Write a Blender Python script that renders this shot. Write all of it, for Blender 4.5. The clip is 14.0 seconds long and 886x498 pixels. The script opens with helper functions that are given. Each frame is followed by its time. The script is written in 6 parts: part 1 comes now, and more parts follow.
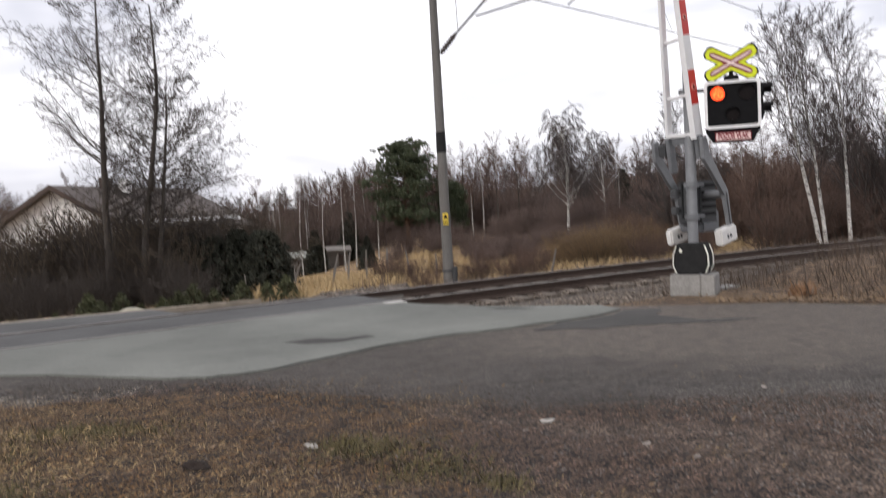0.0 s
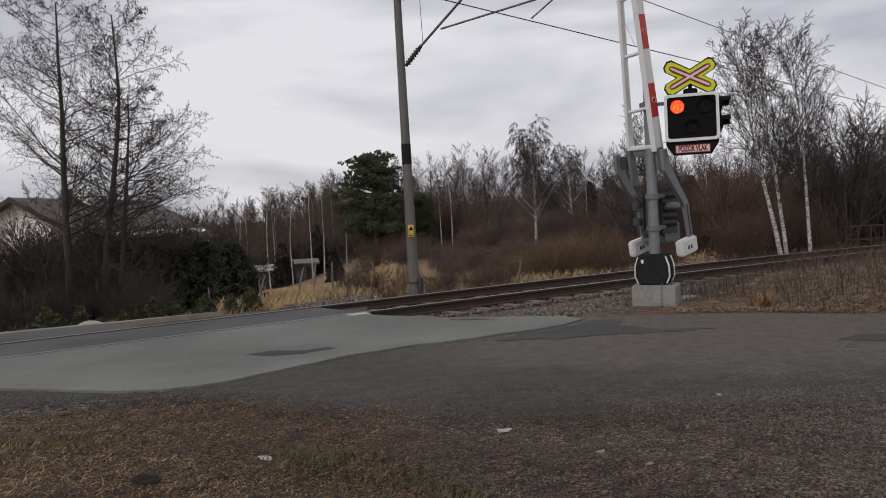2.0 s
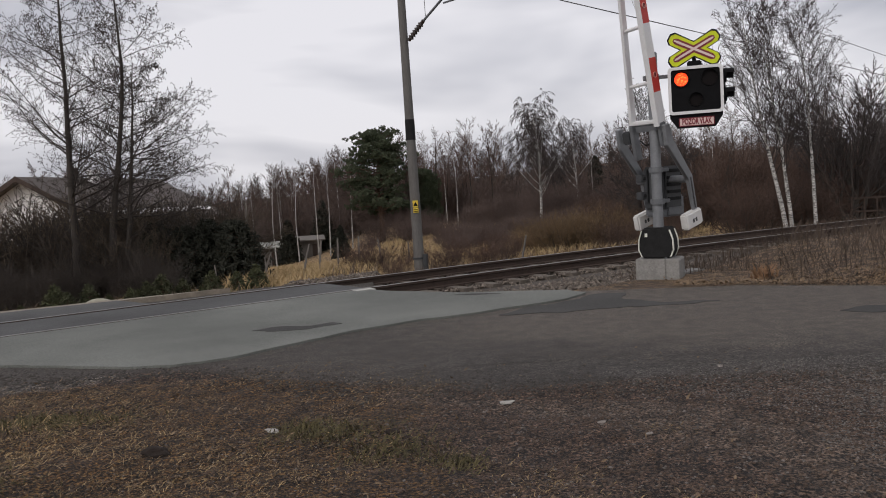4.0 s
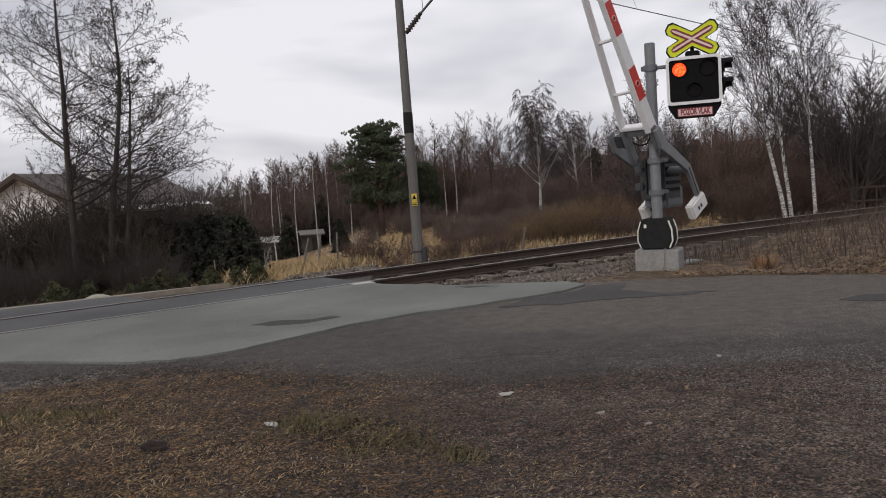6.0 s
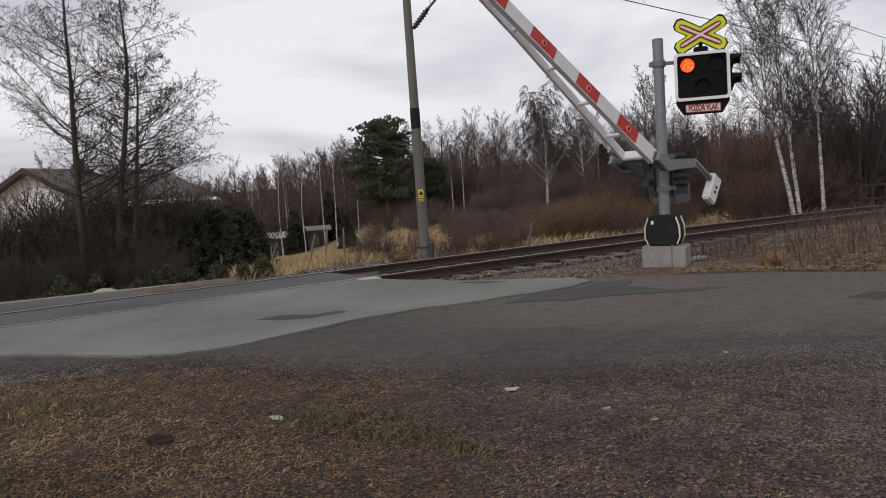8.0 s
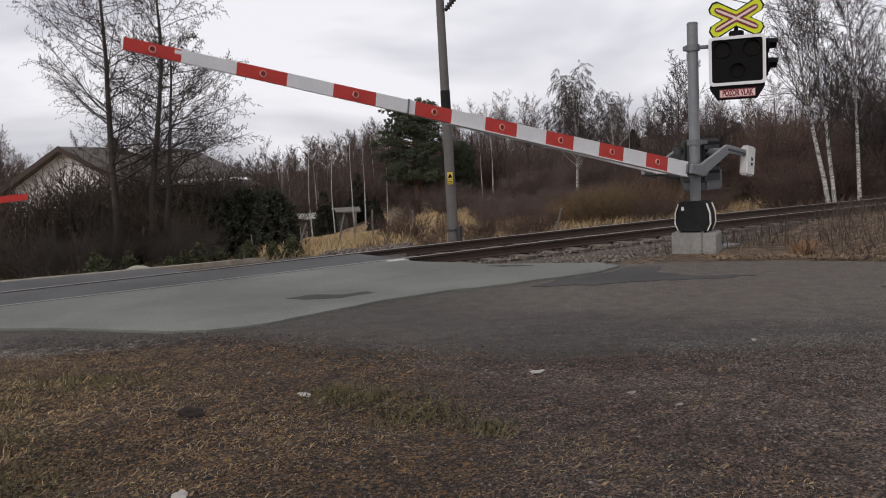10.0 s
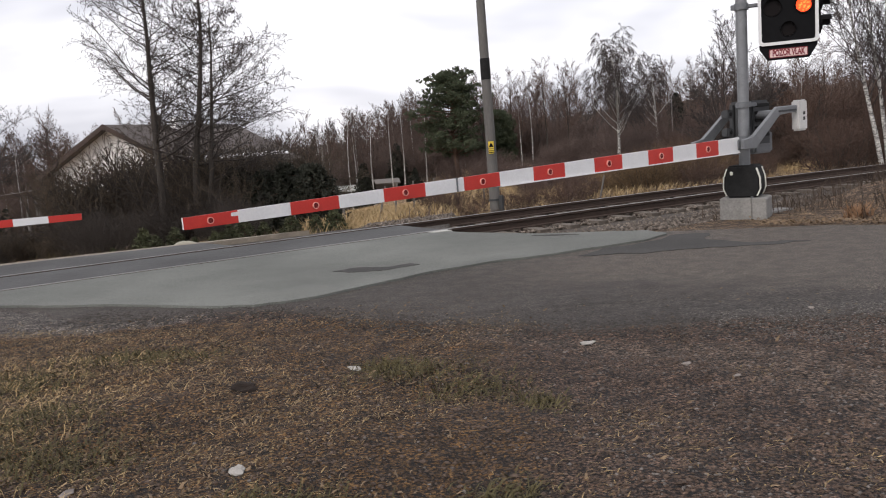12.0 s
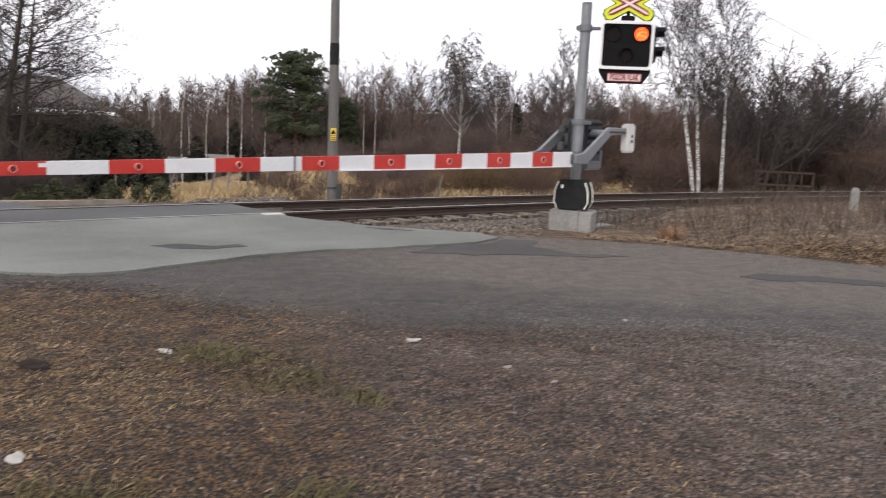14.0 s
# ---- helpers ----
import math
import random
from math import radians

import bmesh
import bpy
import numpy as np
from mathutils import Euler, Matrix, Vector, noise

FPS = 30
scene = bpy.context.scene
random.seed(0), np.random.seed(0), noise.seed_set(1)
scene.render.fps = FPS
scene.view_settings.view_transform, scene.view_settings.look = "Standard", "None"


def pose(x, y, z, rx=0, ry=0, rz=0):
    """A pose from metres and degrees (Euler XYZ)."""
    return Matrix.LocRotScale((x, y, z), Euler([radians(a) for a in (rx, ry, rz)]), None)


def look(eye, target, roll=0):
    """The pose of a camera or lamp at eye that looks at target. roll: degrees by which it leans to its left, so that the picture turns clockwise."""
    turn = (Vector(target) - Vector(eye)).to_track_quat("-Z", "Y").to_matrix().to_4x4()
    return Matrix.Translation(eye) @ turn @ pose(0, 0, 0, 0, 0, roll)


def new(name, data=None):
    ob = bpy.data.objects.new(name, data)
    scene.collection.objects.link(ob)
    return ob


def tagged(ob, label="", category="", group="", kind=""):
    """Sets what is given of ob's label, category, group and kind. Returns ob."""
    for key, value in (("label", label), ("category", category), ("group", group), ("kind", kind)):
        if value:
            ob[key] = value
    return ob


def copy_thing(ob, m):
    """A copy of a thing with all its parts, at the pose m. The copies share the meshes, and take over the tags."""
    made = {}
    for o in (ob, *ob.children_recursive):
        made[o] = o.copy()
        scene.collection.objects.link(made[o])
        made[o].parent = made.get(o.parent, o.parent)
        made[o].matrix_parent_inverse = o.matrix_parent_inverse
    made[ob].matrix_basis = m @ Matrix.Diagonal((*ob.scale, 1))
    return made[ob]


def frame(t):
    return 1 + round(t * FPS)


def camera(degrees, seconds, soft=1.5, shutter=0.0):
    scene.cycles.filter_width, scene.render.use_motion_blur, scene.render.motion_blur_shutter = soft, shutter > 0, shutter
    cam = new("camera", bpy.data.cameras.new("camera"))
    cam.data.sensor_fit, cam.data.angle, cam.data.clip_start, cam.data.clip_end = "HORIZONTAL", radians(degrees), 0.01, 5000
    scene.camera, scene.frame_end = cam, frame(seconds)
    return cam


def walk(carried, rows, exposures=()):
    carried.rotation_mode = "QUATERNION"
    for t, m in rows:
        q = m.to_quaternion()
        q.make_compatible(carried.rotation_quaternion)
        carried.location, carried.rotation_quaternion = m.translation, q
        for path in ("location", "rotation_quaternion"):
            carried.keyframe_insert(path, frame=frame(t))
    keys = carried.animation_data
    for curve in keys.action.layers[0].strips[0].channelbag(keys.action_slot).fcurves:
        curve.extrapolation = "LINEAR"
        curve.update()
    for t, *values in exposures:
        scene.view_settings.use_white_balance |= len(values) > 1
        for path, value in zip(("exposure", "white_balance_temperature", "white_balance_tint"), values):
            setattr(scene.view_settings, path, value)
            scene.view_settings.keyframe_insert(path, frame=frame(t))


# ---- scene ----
cam = camera(57.8, 14.0, soft=1.0, shutter=0.25)
PATH = [
    (0, (-0.264, -0.046, 1.465), (-0.255, 1.951, 1.359), -2.9),
    (0.3, (-0.245, -0.038, 1.456), (-0.301, 1.96, 1.532), -2.2),
    (0.5, (-0.245, -0.01, 1.46), (-0.298, 1.988, 1.516), -1.0),
    (1, (-0.207, -0.037, 1.452), (-0.157, 1.962, 1.388), 0.0),
    (1.5, (-0.189, -0.043, 1.448), (-0.124, 1.954, 1.369), -2.2),
    (2, (-0.176, -0.044, 1.439), (-0.09, 1.953, 1.361), -2.9),
    (2.5, (-0.163, -0.057, 1.442), (-0.051, 1.938, 1.36), -3.0),
    (3, (-0.16, -0.08, 1.444), (-0.051, 1.915, 1.347), -2.9),
    (3.5, (-0.156, -0.092, 1.437), (-0.074, 1.902, 1.302), -3.0),
    (5.8, (-0.148, -0.087, 1.433), (-0.086, 1.907, 1.291), -4.0),
    (6, (-0.14, -0.083, 1.424), (-0.073, 1.909, 1.27), -3.9),
    (6.5, (-0.14, -0.086, 1.425), (-0.074, 1.907, 1.279), -3.8),
    (7, (-0.132, -0.08, 1.422), (-0.054, 1.913, 1.273), -3.5),
    (7.5, (-0.133, -0.075, 1.411), (-0.059, 1.918, 1.255), -3.5),
    (8, (-0.137, -0.072, 1.411), (-0.087, 1.921, 1.249), -3.7),
    (8.2, (-0.132, -0.082, 1.413), (-0.085, 1.911, 1.247), -4.0),
    (10.3, (-0.138, -0.1, 1.401), (-0.17, 1.887, 1.183), -2.7),
    (10.5, (-0.152, -0.09, 1.4), (-0.187, 1.896, 1.163), -2.5),
    (11, (-0.149, -0.096, 1.392), (-0.211, 1.885, 1.121), -2.6),
    (11.5, (-0.159, -0.08, 1.398), (-0.224, 1.898, 1.114), -2.5),
    (12, (-0.187, -0.042, 1.412), (-0.313, 1.936, 1.145), -4.3),
    (12.5, (-0.313, 0.051, 1.355), (-0.5, 2.028, 1.122), -5.5),
    (13, (-0.414, 0.096, 1.263), (-0.543, 2.08, 1.039), -4.4),
    (13.5, (-0.394, 0.106, 1.245), (-0.412, 2.088, 0.978), -0.5),
    (13.7, (-0.375, 0.112, 1.26), (-0.262, 2.085, 0.955), 1.2),
    (14, (-0.19, 0.085, 1.392), (0.098, 2.043, 1.098), 2.6),
]
EXPOSURES = [(t, e, 6500, 14) for t, e in ((0.0, 0.68), (0.2, 0.42), (0.4, 0.05), (1.0, -0.08), (3.5, -0.02), (6.0, 0.08), (8.2, 0.10), (10.3, 0.16), (10.6, 0.2), (11.0, 0.45), (11.5, 0.52), (12.0, 0.55), (12.5, 0.51), (13.0, 0.34), (13.5, 0.33), (14.0, 0.95))]
walk(cam, [(t, look(eye, target, roll)) for t, eye, target, roll in PATH], EXPOSURES)
from mathutils import kdtree

# ---- light ----
SUN_ELEVATION, SUN_AZIMUTH = 38, 215
world = bpy.data.worlds.new("overcast_sky")
scene.world = world
world.use_nodes = True
wn, wl = world.node_tree.nodes, world.node_tree.links
wn.clear()
w_out = wn.new("ShaderNodeOutputWorld")
w_bg = wn.new("ShaderNodeBackground")
w_sky = wn.new("ShaderNodeTexSky")
w_sky.sky_type, w_sky.sun_disc = "NISHITA", False
w_sky.sun_elevation, w_sky.sun_rotation = radians(SUN_ELEVATION), radians(SUN_AZIMUTH)
w_sky.dust_density = 3.0
w_scale = wn.new("ShaderNodeVectorMath")
w_scale.operation = "SCALE"
w_scale.inputs["Scale"].default_value = 0.12
w_tc = wn.new("ShaderNodeTexCoord")
w_map = wn.new("ShaderNodeMapping")
w_map.inputs["Scale"].default_value = (1.5, 1.5, 5.5)
w_noise = wn.new("ShaderNodeTexNoise")
w_noise.inputs["Scale"].default_value = 1.3
w_noise.inputs["Detail"].default_value = 4
w_noise.inputs["Roughness"].default_value = 0.52
w_noise.inputs["Distortion"].default_value = 0.35
w_ramp = wn.new("ShaderNodeValToRGB")
w_ramp.color_ramp.elements[0].position, w_ramp.color_ramp.elements[0].color = 0.37, (0.45, 0.465, 0.51, 1)
w_ramp.color_ramp.elements[1].position, w_ramp.color_ramp.elements[1].color = 0.57, (0.82, 0.825, 0.845, 1)
w_mix = wn.new("ShaderNodeMixRGB")
w_mix.inputs[0].default_value = 0.93
wl.new(w_sky.outputs[0], w_scale.inputs[0])
wl.new(w_tc.outputs["Generated"], w_map.inputs[0])
wl.new(w_map.outputs[0], w_noise.inputs["Vector"])
wl.new(w_noise.outputs["Fac"], w_ramp.inputs[0])
wl.new(w_scale.outputs[0], w_mix.inputs[1])
wl.new(w_ramp.outputs[0], w_mix.inputs[2])
wl.new(w_mix.outputs[0], w_bg.inputs[0])
w_bg.inputs[1].default_value = 1.0
wl.new(w_bg.outputs[0], w_out.inputs[0])
sun = new("sun", bpy.data.lights.new("sun", "SUN"))
sun.data.energy, sun.data.angle, sun.data.color = 1.05, radians(25), (1.0, 0.96, 0.9)
a_, e_ = radians(SUN_AZIMUTH), radians(SUN_ELEVATION)
sun.matrix_world = look((0, 0, 30), (-30 * math.sin(a_) * math.cos(e_), -30 * math.cos(a_) * math.cos(e_), 30 - 30 * math.sin(e_)))


# ---- materials ----
def surf(name, dark, light, scale=6.0, rough=0.85, bump=0.3, bump_scale=None, metal=0.0, spread=0.25, streak=(1, 1, 1), fine=8.0, vary=0.0, depth=0.01):
    """A weathered surface: two scales of noise between two colours, and a fine relief."""
    m = bpy.data.materials.new(name)
    m.use_nodes = True
    n, l = m.node_tree.nodes, m.node_tree.links
    b = n["Principled BSDF"]
    tc = n.new("ShaderNodeTexCoord")
    mp = n.new("ShaderNodeMapping")
    mp.inputs["Scale"].default_value = streak
    l.new(tc.outputs["Object"], mp.inputs[0])
    n1, n2 = n.new("ShaderNodeTexNoise"), n.new("ShaderNodeTexNoise")
    n1.inputs["Scale"].default_value, n1.inputs["Detail"].default_value = scale, 4
    n2.inputs["Scale"].default_value, n2.inputs["Detail"].default_value = scale * fine, 3
    add = n.new("ShaderNodeMath")
    add.operation = "ADD"
    half = n.new("ShaderNodeMath")
    half.operation, half.inputs[1].default_value = "MULTIPLY", 0.5
    r = n.new("ShaderNodeValToRGB")
    r.color_ramp.elements[0].position, r.color_ramp.elements[1].position = 0.5 - spread, 0.5 + spread
    r.color_ramp.elements[0].color, r.color_ramp.elements[1].color = (*dark, 1), (*light, 1)
    for t in (n1, n2):
        l.new(mp.outputs[0], t.inputs["Vector"])
    l.new(n1.outputs["Fac"], add.inputs[0]), l.new(n2.outputs["Fac"], add.inputs[1])
    l.new(add.outputs[0], half.inputs[0]), l.new(half.outputs[0], r.inputs[0])
    last = r.outputs[0]
    if vary:
        info = n.new("ShaderNodeObjectInfo")
        geo = n.new("ShaderNodeNewGeometry")
        s = n.new("ShaderNodeMath")
        s.operation = "ADD"
        l.new(info.outputs["Random"], s.inputs[0]), l.new(geo.outputs["Random Per Island"], s.inputs[1])
        mr = n.new("ShaderNodeMapRange")
        mr.inputs["From Max"].default_value = 2.0
        mr.inputs["To Min"].default_value, mr.inputs["To Max"].default_value = 1 - vary, 1 + vary
        l.new(s.outputs[0], mr.inputs["Value"])
        sc = n.new("ShaderNodeVectorMath")
        sc.operation = "SCALE"
        l.new(last, sc.inputs[0]), l.new(mr.outputs[0], sc.inputs["Scale"])
        last = sc.outputs[0]
    l.new(last, b.inputs["Base Color"])
    b.inputs["Roughness"].default_value, b.inputs["Metallic"].default_value = rough, metal
    if bump:
        bp = n.new("ShaderNodeBump")
        bp.inputs["Strength"].default_value, bp.inputs["Distance"].default_value = bump, depth
        if bump_scale:
            n3 = n.new("ShaderNodeTexNoise")
            n3.inputs["Scale"].default_value = bump_scale
            l.new(tc.outputs["Object"], n3.inputs["Vector"])
            l.new(n3.outputs["Fac"], bp.inputs["Height"])
        else:
            l.new(n2.outputs["Fac"], bp.inputs["Height"])
        l.new(bp.outputs[0], b.inputs["Normal"])
    return m


def glow(name, colour, strength):
    m = bpy.data.materials.new(name)
    m.use_nodes = True
    b = m.node_tree.nodes["Principled BSDF"]
    b.inputs["Base Color"].default_value = (*colour, 1)
    b.inputs["Emission Color"].default_value = (*colour, 1)
    b.inputs["Emission Strength"].default_value = strength
    return m


def dull(*args, **more):
    m = surf(*args, **more)
    m.node_tree.nodes["Principled BSDF"].inputs["Specular IOR Level"].default_value = 0.08
    return m


M_CONCRETE = surf("weathered_concrete", (0.15, 0.145, 0.135), (0.31, 0.30, 0.28), 5, 0.9, 0.4)
M_MAST = surf("spun_concrete_mast", (0.085, 0.08, 0.074), (0.155, 0.148, 0.138), 3, 0.9, 0.3, streak=(3, 3, 0.4))
M_GALV = surf("galvanised_steel", (0.15, 0.157, 0.163), (0.25, 0.258, 0.268), 9, 0.55, 0.1, metal=0.35)
M_GREYPAINT = surf("grey_painted_steel", (0.10, 0.106, 0.113), (0.185, 0.192, 0.20), 7, 0.55, 0.1, metal=0.2)
M_DARKBOX = surf("dark_grey_housing", (0.022, 0.023, 0.025), (0.052, 0.054, 0.056), 8, 0.6, 0.15)
M_WHITE = surf("white_paint", (0.62, 0.62, 0.62), (0.80, 0.80, 0.80), 6, 0.5, 0.06, spread=0.3)
M_WHITE2 = surf("off_white_plastic", (0.55, 0.54, 0.52), (0.72, 0.71, 0.69), 6, 0.55, 0.08)
M_RED = surf("red_reflective_paint", (0.44, 0.020, 0.014), (0.56, 0.036, 0.022), 8, 0.5, 0.06)
M_REDDARK = surf("red_lamp_lens", (0.10, 0.006, 0.006), (0.2, 0.01, 0.01), 40, 0.25, 0.2)
M_RING = surf("pale_lamp_ring", (0.62, 0.22, 0.18), (0.78, 0.36, 0.30), 10, 0.5, 0.05)
M_YELLOW = surf("fluorescent_yellow_sheet", (0.56, 0.64, 0.0), (0.66, 0.74, 0.005), 10, 0.45, 0.04)
M_YELLOW2 = surf("yellow_enamel", (0.6, 0.42, 0.03), (0.75, 0.55, 0.06), 20, 0.5, 0.05)
M_MAROON = surf("dark_red_sheet", (0.16, 0.012, 0.02), (0.22, 0.02, 0.03), 10, 0.5, 0.04)
M_PINK = surf("pale_reflective_sheet", (0.66, 0.50, 0.47), (0.76, 0.62, 0.58), 10, 0.5, 0.04)
M_BLACK = dull("black_plastic", (0.004, 0.004, 0.0045), (0.010, 0.010, 0.011), 12, 0.6, 0.08)
M_BLACKMATT = dull("black_rubber", (0.012, 0.012, 0.012), (0.03, 0.03, 0.03), 12, 0.7, 0.2)
M_LENS = dull("unlit_dark_lens", (0.005, 0.004, 0.004), (0.014, 0.011, 0.011), 60, 0.3, 0.2)
M_LIT = glow("lit_red_lamp", (1.0, 0.055, 0.006), 1.25)
M_LITSPOT = glow("lit_lamp_facet", (1.0, 0.20, 0.03), 1.3)
M_GLINT = glow("lamp_reflection_strip", (0.6, 0.03, 0.01), 0.4)
M_REFLECT = surf("white_reflective_strip", (0.62, 0.62, 0.55), (0.8, 0.8, 0.7), 20, 0.4, 0.05)
M_RAILTOP = surf("polished_rail_head", (0.13, 0.12, 0.11), (0.25, 0.24, 0.225), 14, 0.5, 0.05, metal=0.5, streak=(0.2, 1, 1))
M_RAIL = surf("rusty_rail_steel", (0.024, 0.015, 0.011), (0.058, 0.036, 0.026), 14, 0.85, 0.3)
M_SLEEPER = surf("old_concrete_sleeper", (0.06, 0.048, 0.038), (0.17, 0.145, 0.12), 8, 0.95, 0.5)
M_STONE = surf("ballast_stone", (0.035, 0.027, 0.021), (0.20, 0.167, 0.138), 12, 0.95, 0.5, spread=0.12, vary=0.75)
M_PEBBLE = surf("light_pebble", (0.075, 0.064, 0.056), (0.27, 0.235, 0.208), 30, 0.9, 0.3, vary=0.6)
M_GRIT = surf("grey_crushed_grit", (0.09, 0.08, 0.072), (0.30, 0.275, 0.25), 30, 0.9, 0.3, vary=0.6)
M_PALE = surf("pale_limestone", (0.24, 0.225, 0.20), (0.42, 0.40, 0.365), 30, 0.9, 0.3)
M_BARK = surf("dark_alder_bark", (0.030, 0.025, 0.021), (0.075, 0.064, 0.055), 6, 0.95, 0.5, streak=(2, 2, 0.5))
M_TWIG = surf("dark_twig", (0.030, 0.024, 0.020), (0.062, 0.050, 0.042), 6, 0.95, 0.0)
M_TWIGBROWN = surf("reddish_brown_twig", (0.066, 0.040, 0.030), (0.125, 0.080, 0.060), 1.2, 0.95, 0.0, vary=0.35)
M_TWIGOCHRE = surf("ochre_willow_twig", (0.115, 0.074, 0.038), (0.205, 0.138, 0.073), 2, 0.95, 0.0, vary=0.3)
M_PALEBARK = surf("greyish_pale_bark", (0.08, 0.072, 0.065), (0.34, 0.32, 0.29), 3, 0.9, 0.2, spread=0.15)
M_BIRCHTWIG = surf("grey_brown_birch_twig", (0.036, 0.028, 0.026), (0.074, 0.060, 0.055), 2, 0.95, 0.0)
M_BIRCH = surf("white_birch_bark", (0.07, 0.065, 0.06), (0.66, 0.64, 0.60), 7, 0.85, 0.3, spread=0.09, streak=(1, 1, 3.2), fine=3.0)
M_PINEBARK = surf("pine_bark", (0.06, 0.04, 0.03), (0.15, 0.09, 0.06), 7, 0.95, 0.4)
M_PINE = surf("pine_needle", (0.030, 0.042, 0.021), (0.096, 0.115, 0.060), 2.0, 0.75, 0.0, vary=0.4)
M_SPRUCE = surf("dark_conifer_needle", (0.010, 0.012, 0.007), (0.032, 0.034, 0.019), 2.0, 0.8, 0.0, vary=0.4)
M_JUNIPER = surf("yellow_green_evergreen", (0.024, 0.029, 0.012), (0.085, 0.09, 0.038), 3.0, 0.8, 0.0, vary=0.4)
M_STRAW = surf("dry_straw_grass", (0.26, 0.18, 0.085), (0.52, 0.39, 0.215), 1.0, 0.9, 0.0, vary=0.3)
M_WEED = surf("dead_brown_weed", (0.055, 0.038, 0.028), (0.13, 0.095, 0.07), 2.0, 0.95, 0.0, vary=0.35)
M_REED = surf("pale_orange_dead_grass", (0.22, 0.12, 0.062), (0.36, 0.22, 0.125), 2.0, 0.95, 0.0, vary=0.3)
M_TURF = surf("matted_olive_grass", (0.040, 0.034, 0.014), (0.15, 0.125, 0.055), 2.0, 0.95, 0.0, vary=0.45)
M_LEAF = surf("fallen_brown_leaf", (0.09, 0.055, 0.03), (0.27, 0.19, 0.115), 5.0, 0.9, 0.0, vary=0.4)
M_CRUMB = surf("reddish_soil_crumb", (0.018, 0.011, 0.0075), (0.125, 0.088, 0.066), 22, 0.97, 0.5, vary=0.6)
M_TARCRUMB = surf("broken_asphalt_crumb", (0.018, 0.015, 0.013), (0.085, 0.075, 0.066), 22, 0.95, 0.5, vary=0.6)
M_STAINED = surf("rust_stained_ballast", (0.018, 0.012, 0.009), (0.075, 0.052, 0.038), 12, 0.95, 0.5, spread=0.15, vary=0.6)
M_BRUSH = surf("olive_brown_twig", (0.045, 0.034, 0.024), (0.108, 0.082, 0.056), 1.5, 0.95, 0.0, vary=0.4)
M_WOODHAZE = surf("grey_red_far_twig", (0.070, 0.048, 0.040), (0.135, 0.098, 0.084), 0.8, 0.95, 0.0, vary=0.3)
M_SOIL = surf("dark_soil_clod", (0.010, 0.0065, 0.0045), (0.032, 0.021, 0.015), 30, 0.98, 0.6)
M_WALL = surf("whitewashed_house_wall", (0.60, 0.59, 0.57), (0.78, 0.77, 0.75), 0.8, 0.9, 0.1)
M_ROOF = surf("grey_brown_roof_sheet", (0.065, 0.054, 0.048), (0.12, 0.10, 0.09), 1.5, 0.9, 0.2, streak=(1, 1, 4))
M_FASCIA = surf("dark_stained_board", (0.035, 0.022, 0.017), (0.07, 0.047, 0.036), 3, 0.8, 0.2)
M_WOODGREY = surf("weathered_grey_board", (0.10, 0.09, 0.08), (0.22, 0.20, 0.18), 4, 0.92, 0.3, streak=(6, 6, 0.7))
M_ROOFFELT = surf("pale_mossy_roofing_felt", (0.22, 0.23, 0.19), (0.42, 0.42, 0.39), 2, 0.95, 0.2)
M_GLASS = surf("dark_window_glass", (0.01, 0.012, 0.015), (0.03, 0.033, 0.04), 1, 0.08, 0.0)
M_WIRE = surf("dark_copper_wire", (0.05, 0.045, 0.042), (0.09, 0.08, 0.075), 3, 0.6, 0.0, metal=0.4)
M_INSUL = surf("brown_insulator", (0.025, 0.017, 0.014), (0.05, 0.035, 0.03), 10, 0.3, 0.0)


# ---- mesh helpers ----
def mesh_ob(name, verts, faces, mats, parent=None, label="", smooth=False, index=None):
    me = bpy.data.meshes.new(name)
    me.from_pydata([tuple(v) for v in verts], [], [tuple(f) for f in faces])
    for m in (mats if isinstance(mats, (list, tuple)) else [mats]):
        me.materials.append(m)
    if index is not None:
        me.polygons.foreach_set("material_index", np.asarray(index, dtype=np.int32))
    if smooth:
        me.polygons.foreach_set("use_smooth", np.ones(len(me.polygons), dtype=bool))
    me.update()
    ob = new(name, me)
    if parent:
        ob.parent = parent
    if label:
        ob["label"] = label
    return ob


def part(name, bm, material, parent=None, label="", smooth=False):
    me = bpy.data.meshes.new(name)
    bmesh.ops.recalc_face_normals(bm, faces=bm.faces)
    bm.to_mesh(me)
    bm.free()
    for m in (material if isinstance(material, (list, tuple)) else [material]):
        me.materials.append(m)
    if smooth:
        me.polygons.foreach_set("use_smooth", np.ones(len(me.polygons), dtype=bool))
    ob = new(name, me)
    if parent:
        ob.parent = parent
    if label:
        ob["label"] = label
    return ob


def box(bm, x0, x1, y0, y1, z0, z1, bevel=0.0, m=None, mat=0):
    r = bmesh.ops.create_cube(bm, size=1.0)
    vs = r["verts"]
    for v in vs:
        v.co = Vector(((x0 + x1) / 2 + v.co.x * (x1 - x0), (y0 + y1) / 2 + v.co.y * (y1 - y0), (z0 + z1) / 2 + v.co.z * (z1 - z0)))
    fs = set(f for v in vs for f in v.link_faces)
    if bevel:
        rb = bmesh.ops.bevel(bm, geom=list(set(e for v in vs for e in v.link_edges)), offset=bevel, segments=2, affect="EDGES")
        vs = list(set(rb["verts"]) | set(v for v in vs if v.is_valid))
        fs = set(f for v in vs for f in v.link_faces)
    for f in fs:
        f.material_index = mat
    if m is not None:
        for v in vs:
            v.co = m @ v.co
    return vs


